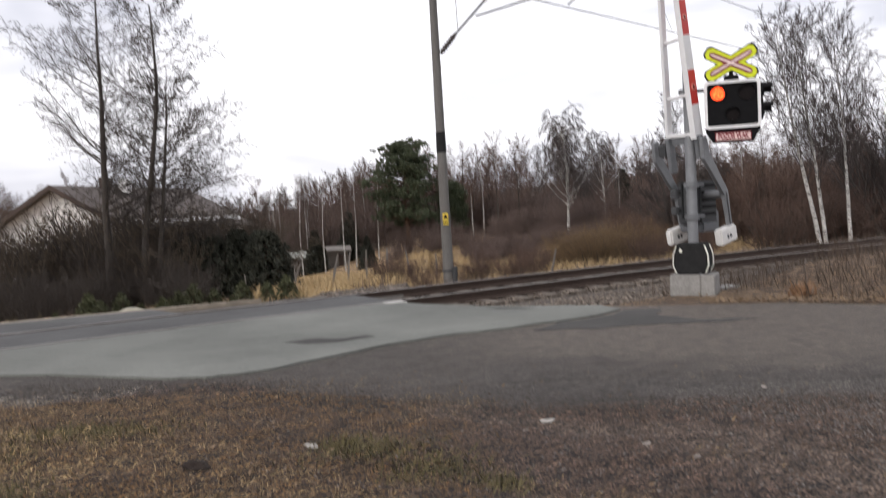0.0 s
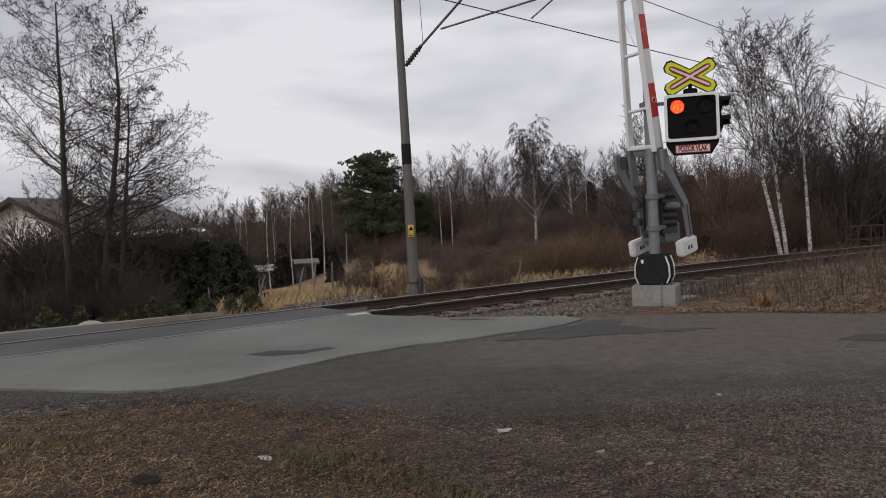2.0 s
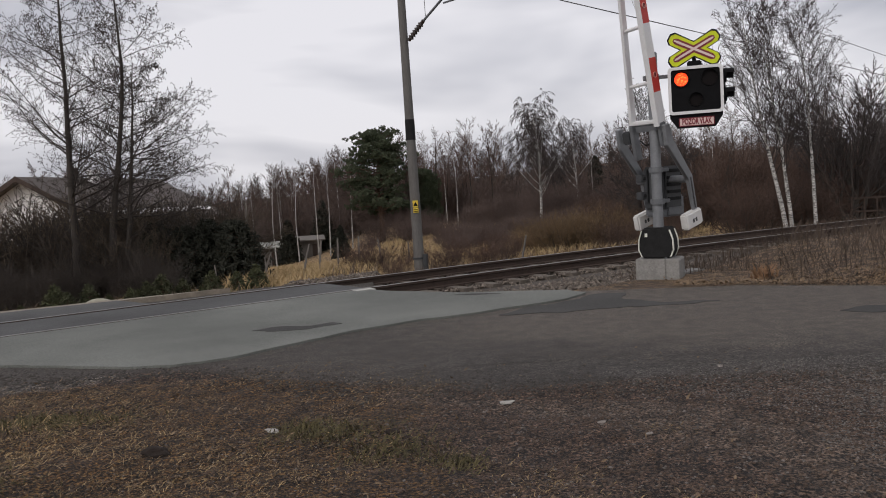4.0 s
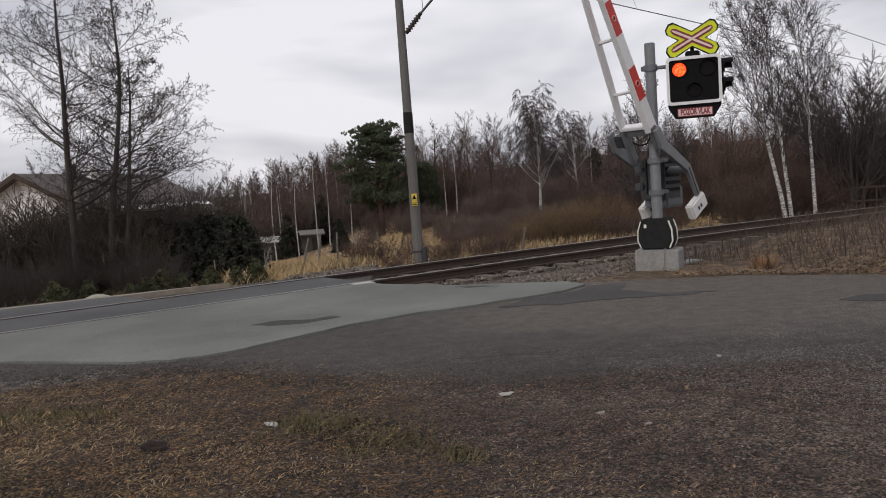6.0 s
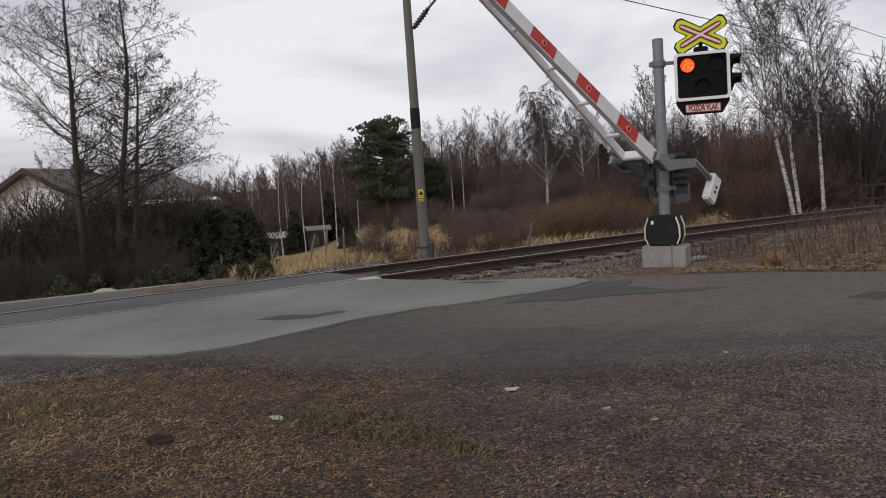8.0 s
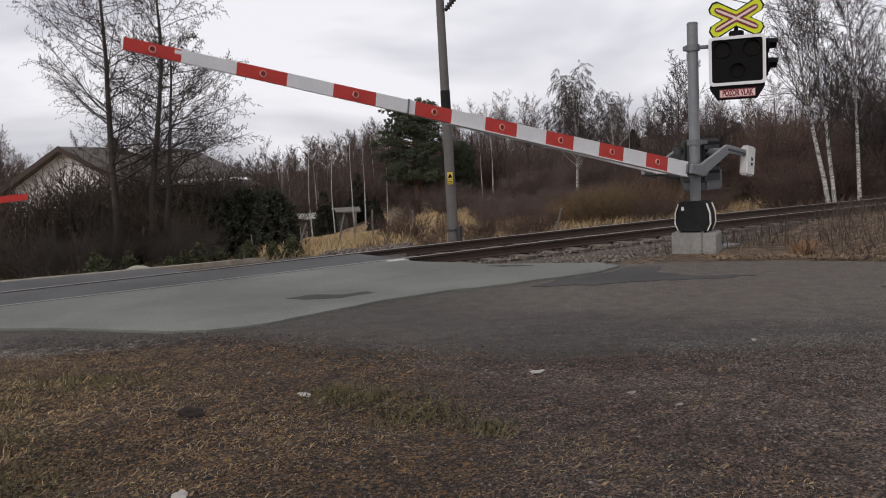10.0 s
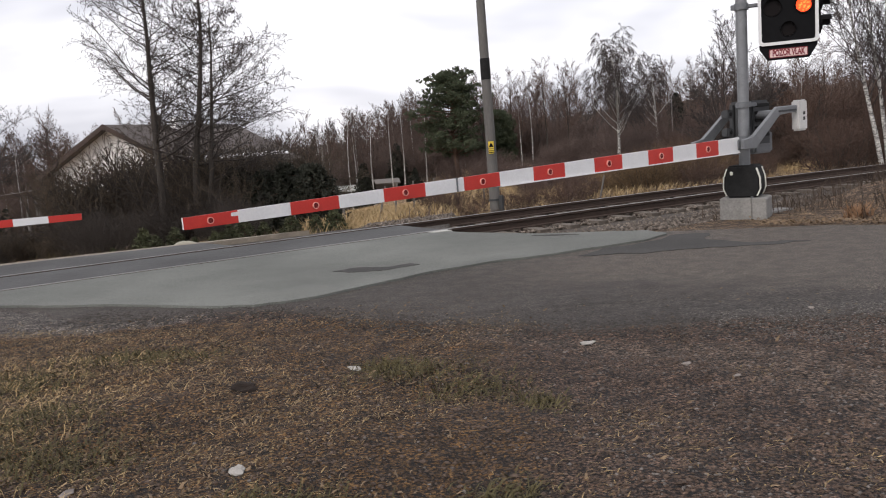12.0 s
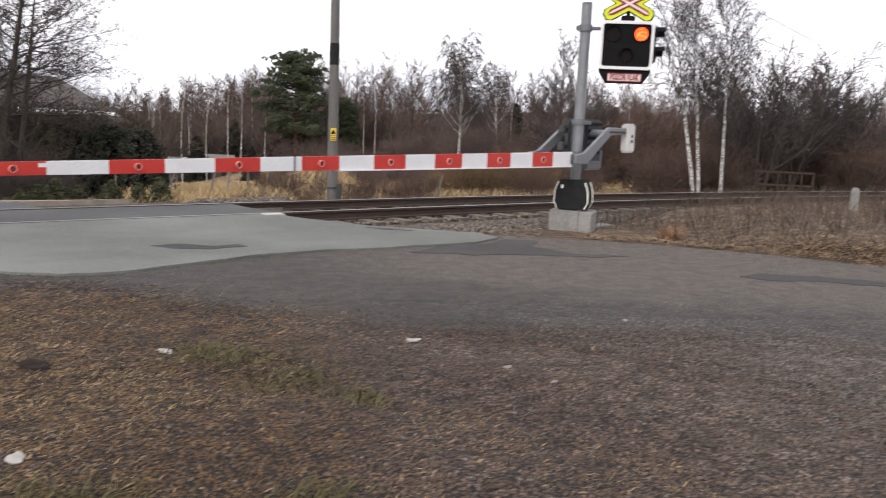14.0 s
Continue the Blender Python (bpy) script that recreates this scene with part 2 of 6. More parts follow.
def rod(bm, a, b, r0, r1=None, seg=10, mat=0):
    a, b = Vector(a), Vector(b)
    r1 = r0 if r1 is None else r1
    res = bmesh.ops.create_cone(bm, cap_ends=True, segments=seg, radius1=r0, radius2=r1, depth=(b - a).length)
    m = Matrix.Translation((a + b) / 2) @ (b - a).to_track_quat("Z", "Y").to_matrix().to_4x4()
    for v in res["verts"]:
        v.co = m @ v.co
    for f in set(f for v in res["verts"] for f in v.link_faces):
        f.material_index = mat
    return res["verts"]


def prism(bm, outline, depth0, depth1, axis="y", mat=0):
    """A flat outline given in (a, b), pushed from depth0 to depth1 along the axis."""
    def at(a, b, d):
        return (a, d, b) if axis == "y" else ((a, b, d) if axis == "z" else (d, a, b))
    lo = [bm.verts.new(at(a, b, depth0)) for a, b in outline]
    hi = [bm.verts.new(at(a, b, depth1)) for a, b in outline]
    fs = [bm.faces.new(lo), bm.faces.new(hi[::-1])]
    k = len(outline)
    for i in range(k):
        fs.append(bm.faces.new((lo[i], lo[(i + 1) % k], hi[(i + 1) % k], hi[i])))
    for f in fs:
        f.material_index = mat
    return lo + hi


def tube_mesh(segs, sides=3):
    """Vertices and faces for many tapered segments (p0, r0, p1, r1), as arrays."""
    s = np.array([[*a, ra, *b, rb] for a, ra, b, rb in segs], dtype=np.float64)
    p0, r0, p1, r1 = s[:, :3], s[:, 3], s[:, 4:7], s[:, 7]
    d = p1 - p0
    d /= np.maximum(np.linalg.norm(d, axis=1, keepdims=True), 1e-9)
    ref = np.where(np.abs(d[:, 2:3]) > 0.9, np.array([[1.0, 0, 0]]), np.array([[0, 0, 1.0]]))
    u = np.cross(d, ref)
    u /= np.linalg.norm(u, axis=1, keepdims=True)
    v = np.cross(d, u)
    rings = []
    for p, r in ((p0, r0), (p1, r1)):
        for k in range(sides):
            a = 2 * math.pi * k / sides
            rings.append(p + r[:, None] * (math.cos(a) * u + math.sin(a) * v))
    n = len(s)
    verts = np.stack(rings, axis=1).reshape(-1, 3)
    base = np.arange(n)[:, None] * (2 * sides)
    faces = []
    for k in range(sides):
        j = (k + 1) % sides
        faces.append(base + np.array([[k, j, sides + j, sides + k]]))
    return verts, np.stack(faces, axis=1).reshape(-1, 4)


def quads_ob(name, verts, faces, mat, parent=None, label="", smooth=False):
    """A mesh from arrays of vertices and equal faces, quickly."""
    verts, faces = np.asarray(verts, dtype=np.float32), np.asarray(faces, dtype=np.int32)
    me = bpy.data.meshes.new(name)
    k = faces.shape[1]
    me.vertices.add(len(verts)), me.loops.add(faces.size), me.polygons.add(len(faces))
    me.vertices.foreach_set("co", verts.ravel())
    me.loops.foreach_set("vertex_index", faces.ravel())
    me.polygons.foreach_set("loop_start", np.arange(len(faces), dtype=np.int32) * k)
    me.polygons.foreach_set("loop_total", np.full(len(faces), k, dtype=np.int32))
    if smooth:
        me.polygons.foreach_set("use_smooth", np.ones(len(faces), dtype=bool))
    me.update(calc_edges=True)
    me.validate()
    me.materials.append(mat)
    ob = new(name, me)
    if parent:
        ob.parent = parent
    if label:
        ob["label"] = label
    return ob


def empty(name, m, label, category, group=""):
    ob = new(name)
    ob.matrix_basis = m
    ob.empty_display_size = 0.2
    return tagged(ob, label, category, group)


# ---- plan ----
TRACK_O = Vector((-2.33, 11.6))          # a point under the near rail
TRACK_T = Vector((0.838, 0.546))         # along the track
TRACK_N = Vector((-0.546, 0.838))        # across it, away from the road
GAUGE = 1.5


def bend(p):
    """The track curves gently towards the road's side beyond the crossing."""
    d = min(max(0.0, p - 4.0), 36.0)
    return -0.005 * d * d - 0.36 * max(0.0, p - 40.0)


def track(p, q, z=0.0):
    v = TRACK_O + TRACK_T * p + TRACK_N * (q + bend(p))
    return Vector((v.x, v.y, z))


def track_pq(x, y):
    d = Vector((x, y)) - TRACK_O
    return d.dot(TRACK_T), d.dot(TRACK_N) - bend(d.dot(TRACK_T))


PANEL_END = 1.55                         # where the paved crossing ends along the track
FAR_EDGE = [(-0.95, 12.15), (0.4, 11.25), (1.9, 10.75), (3.0, 10.5), (4.1, 10.25), (5.6, 9.35), (6.4, 8.65), (9.0, 6.3), (14.0, 1.8), (30, -12.5)]
NEAR_EDGE = [(-9, 9.3), (-6, 7.9), (-3.65, 7.0), (-2.2, 6.95), (-1.1, 6.2), (-0.25, 5.85), (1.0, 5.6), (2.2, 5.45), (3.3, 5.3), (6.0, 4.2), (12, -1.5), (26, -14)]
LIGHT_EDGE = [(-7.12, 8.42), (-6.05, 8.26), (-4.88, 7.93), (-3.9, 7.68), (-2.9, 7.30), (-2.45, 7.22), (-1.95, 7.45), (-1.4, 8.0), (-0.9, 8.5), (-0.3, 8.9), (0.4, 9.2), (1.1, 9.55), (1.75, 9.95), (2.05, 10.35), (1.9, 10.7)]


def along(line, x):
    return float(np.interp(x, [a for a, _ in line], [b for _, b in line]))


def step(a, b, x):
    t = min(1.0, max(0.0, (x - a) / (b - a)))
    return t * t * (3 - 2 * t)


def height(x, y):
    p, q = track_pq(x, y)
    h = 0.0
    on_road = y < along(FAR_EDGE, x) if x > -0.95 else q < 3.0
    if x > -0.95 and not on_road:
        d = min(1.0, (y - along(FAR_EDGE, x)) / 0.5)
        h -= 0.19 * d * step(-2.9, -1.7, q) + 0.04 * d
        # weedy bank between road and track
        h += 0.28 * step(4.6, 6.5, x) * d * (1 - step(-3.0, -1.4, q))
    if x <= -0.6 and q > -0.25:
        h -= 0.07 * step(-0.25, -0.12, q)
    if q > 2.7:
        r = q - 2.7
        h -= 0.30 * step(0, 1.6, r)
        h -= 0.076 * min(max(0.0, r - 3.0), 62) * step(1.0, 8.0, r) * (1 - 0.85 * step(6, 22, p - 0.25 * r))
    d = math.hypot(x, y)
    if q > 60:
        h += step(60, 240, q) * (4 + 8 * step(-60, 140, x))
    h += 0.03 * noise.noise((x * 0.6, y * 0.6, 3.1)) * (1 if (q > 3 or y < 6.5) else 0.15)
    if y < 6.3 and x < 1:
        h += 0.05 * noise.noise((x * 1.3, y * 1.3, 7.7)) * step(6.5, 5.0, y)
    if -7 < x < 7 and 1.5 < y < 6.9:
        rim = along(NEAR_EDGE, x)
        rough = step(rim + 0.25, rim - 0.25, y)
        h += rough * (0.014 * noise.noise((x * 4.3, y * 4.3, 1.7)) + 0.010 * noise.noise((x * 11.0, y * 11.0, 6.1)))
        # the broken edge of the paving stands a little above the trodden soil
        h += 0.022 * step(rim - 0.45, rim, y) * step(rim + 0.5, rim, y) * (0.6 + noise.noise((x * 2.0, y * 2.0, 12.0)))
    if d > 40:
        h += 0.25 * noise.noise((x * 0.06, y * 0.06, 1.0)) * step(40, 80, d)
    return h


def build_ground():
    def axis(inner0, inner1, fine, out0, out1):
        a = list(np.arange(inner0, inner1 + 1e-6, fine))
        s, v = fine, inner1
        while v < out1:
            s *= 1.13
            v += s
            a.append(v)
        s, v = fine, inner0
        while v > out0:
            s *= 1.13
            v -= s
            a.insert(0, v)
        return np.array(a)
    xs, ys = axis(-6.0, 6.0, 0.05, -1500, 1500), axis(1.9, 11.0, 0.05, -1500, 1500)
    nx, ny = len(xs), len(ys)
    verts, mask, wear, ruts = [], [], [], []
    for y in ys:
        for x in xs:
            x, y = float(x), float(y)
            verts.append((x, y, height(x, y) if abs(x) < 700 and abs(y) < 700 else 0.0))
            p, q = track_pq(x, y)
            w = 0.25 * noise.noise((x * 0.9, y * 0.9, 0.0)) + 0.12 * noise.noise((x * 3.1, y * 3.1, 4.0))
            edge = along(NEAR_EDGE, x)
            asphalt = step(-0.12, 0.25, y - edge + w * 1.1)
            far = along(FAR_EDGE, x) if x > -0.95 else 99
            asphalt *= 1 - step(-0.1, 0.08, y - far + 0.3 * w)
            if q > 3.0 or (q > 2.2 and p > PANEL_END):
                asphalt = 0.0
            shoulder = step(1.6, 3.4, x + 0.35 * (5 - y) * -1 + 2.0 * w) * (1 - step(0.0, 0.7, y - edge + w))
            strip = step(-2.2, -3.2, x) * step(6.3, 6.9, y + w)
            gravel = max(shoulder, strip * (1 - asphalt))
            turf = step(0.9, -1.3, x + 0.22 * (y - 4) + 2.4 * w) * step(7.0, 6.1, y + 1.2 * w) * (1 - gravel)
            meadow = 0.0
            if q > 3.0:
                meadow = 1.0 - step(44, 60, q)
            elif y > far and q < -1.6:
                meadow = 0.3
            centre = float(np.interp(y, (2.0, 3.2, 3.9, 4.45, 4.85, 5.2, 5.6), (1.95, 1.9, 1.75, 1.5, 1.15, 0.6, -0.4)))
            ruts.append(step(0.62, 0.15, abs(x - centre + 0.8 * w)) * step(1.5, 2.4, y) if y < 6 else 0.0)
            mask.append((asphalt, gravel * (1 - 0.7 * ruts[-1]), turf, meadow))
            wear.append(0.25 + (step(0.7, 1.9, y - edge + 2.4 * w) - 0.25) * step(-0.9, 1.3, x + 2.0 * w))
    verts = np.array(verts)
    i = np.arange((nx - 1) * (ny - 1))
    a = (i // (nx - 1)) * nx + i % (nx - 1)
    faces = np.stack([a, a + 1, a + nx + 1, a + nx], axis=1)
    ob = quads_ob("ground", verts, faces, ground_material(), smooth=True)
    col = ob.data.attributes.new("mask", "FLOAT_COLOR", "POINT")
    col.data.foreach_set("color", np.array(mask, dtype=np.float32).ravel())
    lane = ob.data.attributes.new("rut", "FLOAT", "POINT")
    lane.data.foreach_set("value", np.array(ruts, dtype=np.float32))
    worn = ob.data.attributes.new("wear", "FLOAT", "POINT")
    worn.data.foreach_set("value", np.array(wear, dtype=np.float32))
    return tagged(ob, "uneven ground of soil, gravel, worn asphalt and dry grass", "ground", kind="structure")


def ramp(n, l, source, stops):
    r = n.new("ShaderNodeValToRGB")
    e = r.color_ramp.elements
    while len(e) < len(stops):
        e.new(0.5)
    for k, (pos, c) in enumerate(stops):
        e[k].position, e[k].color = pos, (*c, 1)
    l.new(source, r.inputs[0])
    return r.outputs[0]


def noise_node(n, l, vec, scale, detail=4, rough=0.5):
    t = n.new("ShaderNodeTexNoise")
    t.inputs["Scale"].default_value, t.inputs["Detail"].default_value, t.inputs["Roughness"].default_value = scale, detail, rough
    l.new(vec, t.inputs["Vector"])
    return t.outputs["Fac"]


def mix(n, l, fac, a, b):
    m = n.new("ShaderNodeMixRGB")
    l.new(fac, m.inputs[0]) if not isinstance(fac, float) else None
    if isinstance(fac, float):
        m.inputs[0].default_value = fac
    l.new(a, m.inputs[1]), l.new(b, m.inputs[2])
    return m.outputs[0]


def ground_material():
    m = bpy.data.materials.new("ground_surfaces")
    m.use_nodes = True
    n, l = m.node_tree.nodes, m.node_tree.links
    b = n["Principled BSDF"]
    tc = n.new("ShaderNodeTexCoord").outputs["Object"]
    att = n.new("ShaderNodeAttribute")
    att.attribute_name = "mask"
    sep = n.new("ShaderNodeSeparateColor")
    l.new(att.outputs["Color"], sep.inputs[0])
    big, mid, fine, grit = (noise_node(n, l, tc, s, 5, 0.6) for s in (0.7, 4.5, 26.0, 120.0))
    vor = n.new("ShaderNodeTexVoronoi")
    vor.inputs["Scale"].default_value = 38.0
    l.new(tc, vor.inputs["Vector"])
    soil = mix(n, l, mid, ramp(n, l, fine, [(0.40, (0.0107, 0.0061, 0.0044)), (0.50, (0.0345, 0.0210, 0.0148)), (0.60, (0.0980, 0.0665, 0.0500))]),
               ramp(n, l, grit, [(0.40, (0.0123, 0.0076, 0.0059)), (0.50, (0.0370, 0.0232, 0.0174)), (0.60, (0.1120, 0.0800, 0.0640))]))
    stones = ramp(n, l, vor.outputs["Color"], [(0.0, (0.0252, 0.0227, 0.0210)), (0.55, (0.0714, 0.0664, 0.0630)), (0.95, (0.1848, 0.1722, 0.1638))])
    rut = n.new("ShaderNodeAttribute")
    rut.attribute_name = "rut"
    soil = mix(n, l, rut.outputs["Fac"], soil, ramp(n, l, fine, [(0.38, (0.046, 0.034, 0.027)), (0.62, (0.094, 0.073, 0.060))]))
    gravel = mix(n, l, fine, stones, ramp(n, l, grit, [(0.41, (0.0235, 0.0210, 0.0202)), (0.59, (0.1176, 0.1092, 0.1042))]))
    turf = mix(n, l, mid, ramp(n, l, fine, [(0.40, (0.0120, 0.0068, 0.0030)), (0.50, (0.0370, 0.0208, 0.0076)), (0.62, (0.1010, 0.0600, 0.0220))]),
               ramp(n, l, grit, [(0.38, (0.0085, 0.0047, 0.0022)), (0.50, (0.0380, 0.0205, 0.0076)), (0.62, (0.1210, 0.0700, 0.0275))]))
    asph = mix(n, l, mid, ramp(n, l, grit, [(0.40, (0.030, 0.026, 0.023)), (0.50, (0.060, 0.054, 0.049)), (0.60, (0.125, 0.114, 0.104))]),
               ramp(n, l, big, [(0.42, (0.044, 0.038, 0.034)), (0.57, (0.092, 0.084, 0.077))]))
    polish = n.new("ShaderNodeAttribute")
    polish.attribute_name = "wear"
    worn = ramp(n, l, grit, [(0.38, (0.072, 0.061, 0.052)), (0.50, (0.122, 0.107, 0.093)), (0.62, (0.178, 0.158, 0.138))])
    asph = mix(n, l, ramp(n, l, fine, [(0.44, (0.25, 0.25, 0.25)), (0.56, (1, 1, 1))]), ramp(n, l, grit, [(0.42, (0.020, 0.017, 0.015)), (0.58, (0.075, 0.068, 0.062))]), asph)
    asph = mix(n, l, polish.outputs["Fac"], asph, worn)
    meadow = mix(n, l, big, ramp(n, l, mid, [(0.3, (0.15, 0.10, 0.052)), (0.7, (0.33, 0.245, 0.13))]),
                 ramp(n, l, mid, [(0.3, (0.075, 0.052, 0.034)), (0.7, (0.185, 0.135, 0.085))]))

    def sharp(ch, span):
        a = n.new("ShaderNodeMath")
        a.operation = "MULTIPLY_ADD"
        l.new(fine, a.inputs[0])
        a.inputs[1].default_value = span
        l.new(ch, a.inputs[2])
        r = n.new("ShaderNodeMapRange")
        r.interpolation_type = "SMOOTHSTEP"
        r.inputs["From Min"].default_value, r.inputs["From Max"].default_value = 0.30 + span * 0.5, 0.70 + span * 0.5
        l.new(a.outputs[0], r.inputs["Value"])
        return r.outputs[0]
    c = mix(n, l, sharp(sep.outputs["Blue"], 0.9), soil, turf)
    c = mix(n, l, sharp(sep.outputs["Green"], 0.8), c, gravel)
    c = mix(n, l, sharp(sep.outputs["Red"], 0.5), c, asph)
    c = mix(n, l, att.outputs["Alpha"], c, meadow)
    plain = c
    # coarse grains and blotches; the darkest tones paint in shade between grains
    for scale, stops in ((58.0, [(0.41, (0.16, 0.145, 0.13)), (0.50, (0.96, 0.92, 0.88)), (0.59, (2.55, 2.42, 2.26))]), (6.5, [(0.36, (0.66, 0.64, 0.62)), (0.64, (1.72, 1.68, 1.62))])):
        mul = n.new("ShaderNodeVectorMath")
        mul.operation = "MULTIPLY"
        l.new(c, mul.inputs[0]), l.new(ramp(n, l, noise_node(n, l, tc, scale, 2, 0.5), stops), mul.inputs[1])
        c = mul.outputs[0]
    calm = n.new("ShaderNodeMath")
    calm.operation, calm.inputs[1].default_value = "MULTIPLY", 0.72
    l.new(sep.outputs["Red"], calm.inputs[0])
    c = mix(n, l, calm.outputs[0], c, plain)
    l.new(c, b.inputs["Base Color"])
    b.inputs["Roughness"].default_value = 0.93
    bp = n.new("ShaderNodeBump")
    bp.inputs["Strength"].default_value, bp.inputs["Distance"].default_value = 1.0, 0.035
    hsum = n.new("ShaderNodeMath")
    hsum.operation = "ADD"
    l.new(fine, hsum.inputs[0]), l.new(grit, hsum.inputs[1])
    l.new(hsum.outputs[0], bp.inputs["Height"])
    l.new(bp.outputs[0], b.inputs["Normal"])
    return m


def asphalt_material(name, dark, light, rough=0.88):
    m = bpy.data.materials.new(name)
    m.use_nodes = True
    n, l = m.node_tree.nodes, m.node_tree.links
    b = n["Principled BSDF"]
    tc = n.new("ShaderNodeTexCoord").outputs["Object"]
    big, mid, grit = noise_node(n, l, tc, 0.5, 4), noise_node(n, l, tc, 3.0, 5, 0.6), noise_node(n, l, tc, 140.0, 3)
    lo, hi = tuple(v * 0.8 for v in dark), tuple(min(1, v * 1.12) for v in light)
    c = mix(n, l, mid, ramp(n, l, grit, [(0.41, tuple(v * 0.75 for v in dark)), (0.59, tuple(v * 1.15 for v in light))]), ramp(n, l, big, [(0.40, lo), (0.60, hi)]))
    mul = n.new("ShaderNodeVectorMath")
    mul.operation = "MULTIPLY"
    l.new(c, mul.inputs[0]), l.new(ramp(n, l, noise_node(n, l, tc, 48.0, 3, 0.6), [(0.34, (0.84, 0.84, 0.84)), (0.66, (1.24, 1.24, 1.22))]), mul.inputs[1])
    c = mul.outputs[0]
    l.new(c, b.inputs["Base Color"])
    b.inputs["Roughness"].default_value = rough
    bp = n.new("ShaderNodeBump")
    bp.inputs["Strength"].default_value, bp.inputs["Distance"].default_value = 0.45, 0.006
    l.new(grit, bp.inputs["Height"])
    l.new(bp.outputs[0], b.inputs["Normal"])
    return m


M_ASPHALT = asphalt_material("worn_light_asphalt", (0.100, 0.105, 0.094), (0.148, 0.154, 0.139))
M_TAR = asphalt_material("dark_tar_repair", (0.022, 0.021, 0.019), (0.050, 0.047, 0.043))
M_ASPHALTDARK = asphalt_material("old_dark_asphalt", (0.042, 0.042, 0.042), (0.075, 0.075, 0.075))


def sheet(name, outline, z, thick, mat, label, category, ragged=0.03, kind="structure", seed=1):
    """A paved sheet with a slightly ragged outline and a real edge."""
    rnd = random.Random(seed)
    pts = []
    for i, a in enumerate(outline):
        b = outline[(i + 1) % len(outline)]
        k = max(1, int(math.dist(a, b) / 0.12)) if math.dist(a, b) < 12 else 6
        for j in range(k):
            t = j / k
            x, y = a[0] + (b[0] - a[0]) * t, a[1] + (b[1] - a[1]) * t
            if -0.06 < track_pq(x, y)[1] < GAUGE + 0.06:
                pts.append((x, y))
                continue
            pts.append((x + ragged * noise.noise((x * 3, y * 3, seed)) + rnd.uniform(-0.3, 0.3) * ragged, y + ragged * noise.noise((x * 3, y * 3, seed + 9)) + rnd.uniform(-0.3, 0.3) * ragged))
    bm = bmesh.new()
    prism(bm, pts, z - thick, z, axis="z")
    return tagged(part(name, bm, mat), label, category, kind=kind)


# ---- ground, road and track ----
build_ground()
_a, _b = track(-5.6, -0.042), track(PANEL_END, -0.042)
road_outline = [(_a.x, _a.y), (_b.x, _b.y), (-0.62, 11.98)] + FAR_EDGE[1:3] + LIGHT_EDGE[::-1]
sheet("road", road_outline, 0.024, 0.12, M_ASPHALT, "light grey worn asphalt road leading up to the rails", "road", 0.035)
_pts = [track(-40, 0.095), track(PANEL_END + 0.1, 0.095), track(PANEL_END + 0.05, GAUGE - 0.095), track(-40, GAUGE - 0.095)]
sheet("crossing_infill", [(v.x, v.y) for v in _pts], 0.022, 0.05, M_ASPHALTDARK, "dark asphalt infill between the crossing rails", "pavement", 0.004, seed=3)
_pts = [track(-40, GAUGE + 0.05), track(-1.2, GAUGE + 0.05), track(-1.5, GAUGE + 1.15), track(-4.0, GAUGE + 1.5), track(-40, GAUGE + 4.5)]
sheet("road_beyond", [(v.x, v.y) for v in _pts], 0.022, 0.06, M_ASPHALTDARK, "grey asphalt road beyond the rails", "road", 0.03, seed=4)
_pts = [track(0.4, GAUGE + 1.12), track(-1.5, GAUGE + 1.22), track(-4.0, GAUGE + 1.56), track(-40, GAUGE + 4.56), track(-40, GAUGE + 5.0), track(-4.0, GAUGE + 1.85), track(-1.5, GAUGE + 1.42)]
M_DUST = surf("pale_dusty_verge", (0.16, 0.135, 0.105), (0.30, 0.26, 0.205), 4, 0.95, 0.5, bump_scale=60)
sheet("verge", [(v.x, v.y) for v in _pts], 0.012, 0.1, M_DUST, "pale dusty strip along the road edge", "verge", 0.06, seed=5)
# darker repairs and puddle-like worn spots in the paving
sheet("asphalt_patch", [(0.75, 9.02), (1.15, 9.45), (1.75, 9.85), (2.15, 10.35), (2.5, 10.2), (2.35, 9.75), (2.6, 9.3), (3.3, 9.06), (3.0, 8.98), (2.2, 9.03), (1.5, 8.97)], 0.0055, 0.03, M_TAR, "dark asphalt repair with a feathered edge", "asphalt patch", 0.10, seed=6)
sheet("asphalt_patch", [(-2.05, 8.95), (-1.7, 9.1), (-1.35, 9.06), (-1.15, 9.2), (-1.05, 9.02), (-1.3, 8.9), (-1.45, 8.8), (-1.8, 8.78)], 0.0275, 0.03, M_TAR, "small dark worn spot in light asphalt", "asphalt patch", 0.08, seed=7)
sheet("asphalt_patch", [(0.35, 11.0), (0.75, 10.95), (0.95, 10.8), (0.55, 10.85)], 0.0275, 0.03, M_TAR, "small dark worn spot near the rails", "asphalt patch", 0.05, seed=8)
sheet("asphalt_patch", [(4.15, 7.95), (4.7, 8.1), (5.6, 7.75), (6.4, 7.2), (6.2, 7.05), (5.4, 7.5), (4.75, 7.72), (4.4, 7.7)], 0.0055, 0.03, M_TAR, "dark ragged repair in the brown asphalt", "asphalt patch", 0.12, seed=16)


def rail_profile():
    return [(-0.065, -0.155), (0.065, -0.155), (0.065, -0.14), (0.012, -0.125), (0.010, -0.045), (0.035, -0.035), (0.035, -0.004), (0.028, 0.0), (-0.028, 0.0), (-0.035, -0.004), (-0.035, -0.035), (-0.010, -0.045), (-0.012, -0.125), (-0.065, -0.14)]


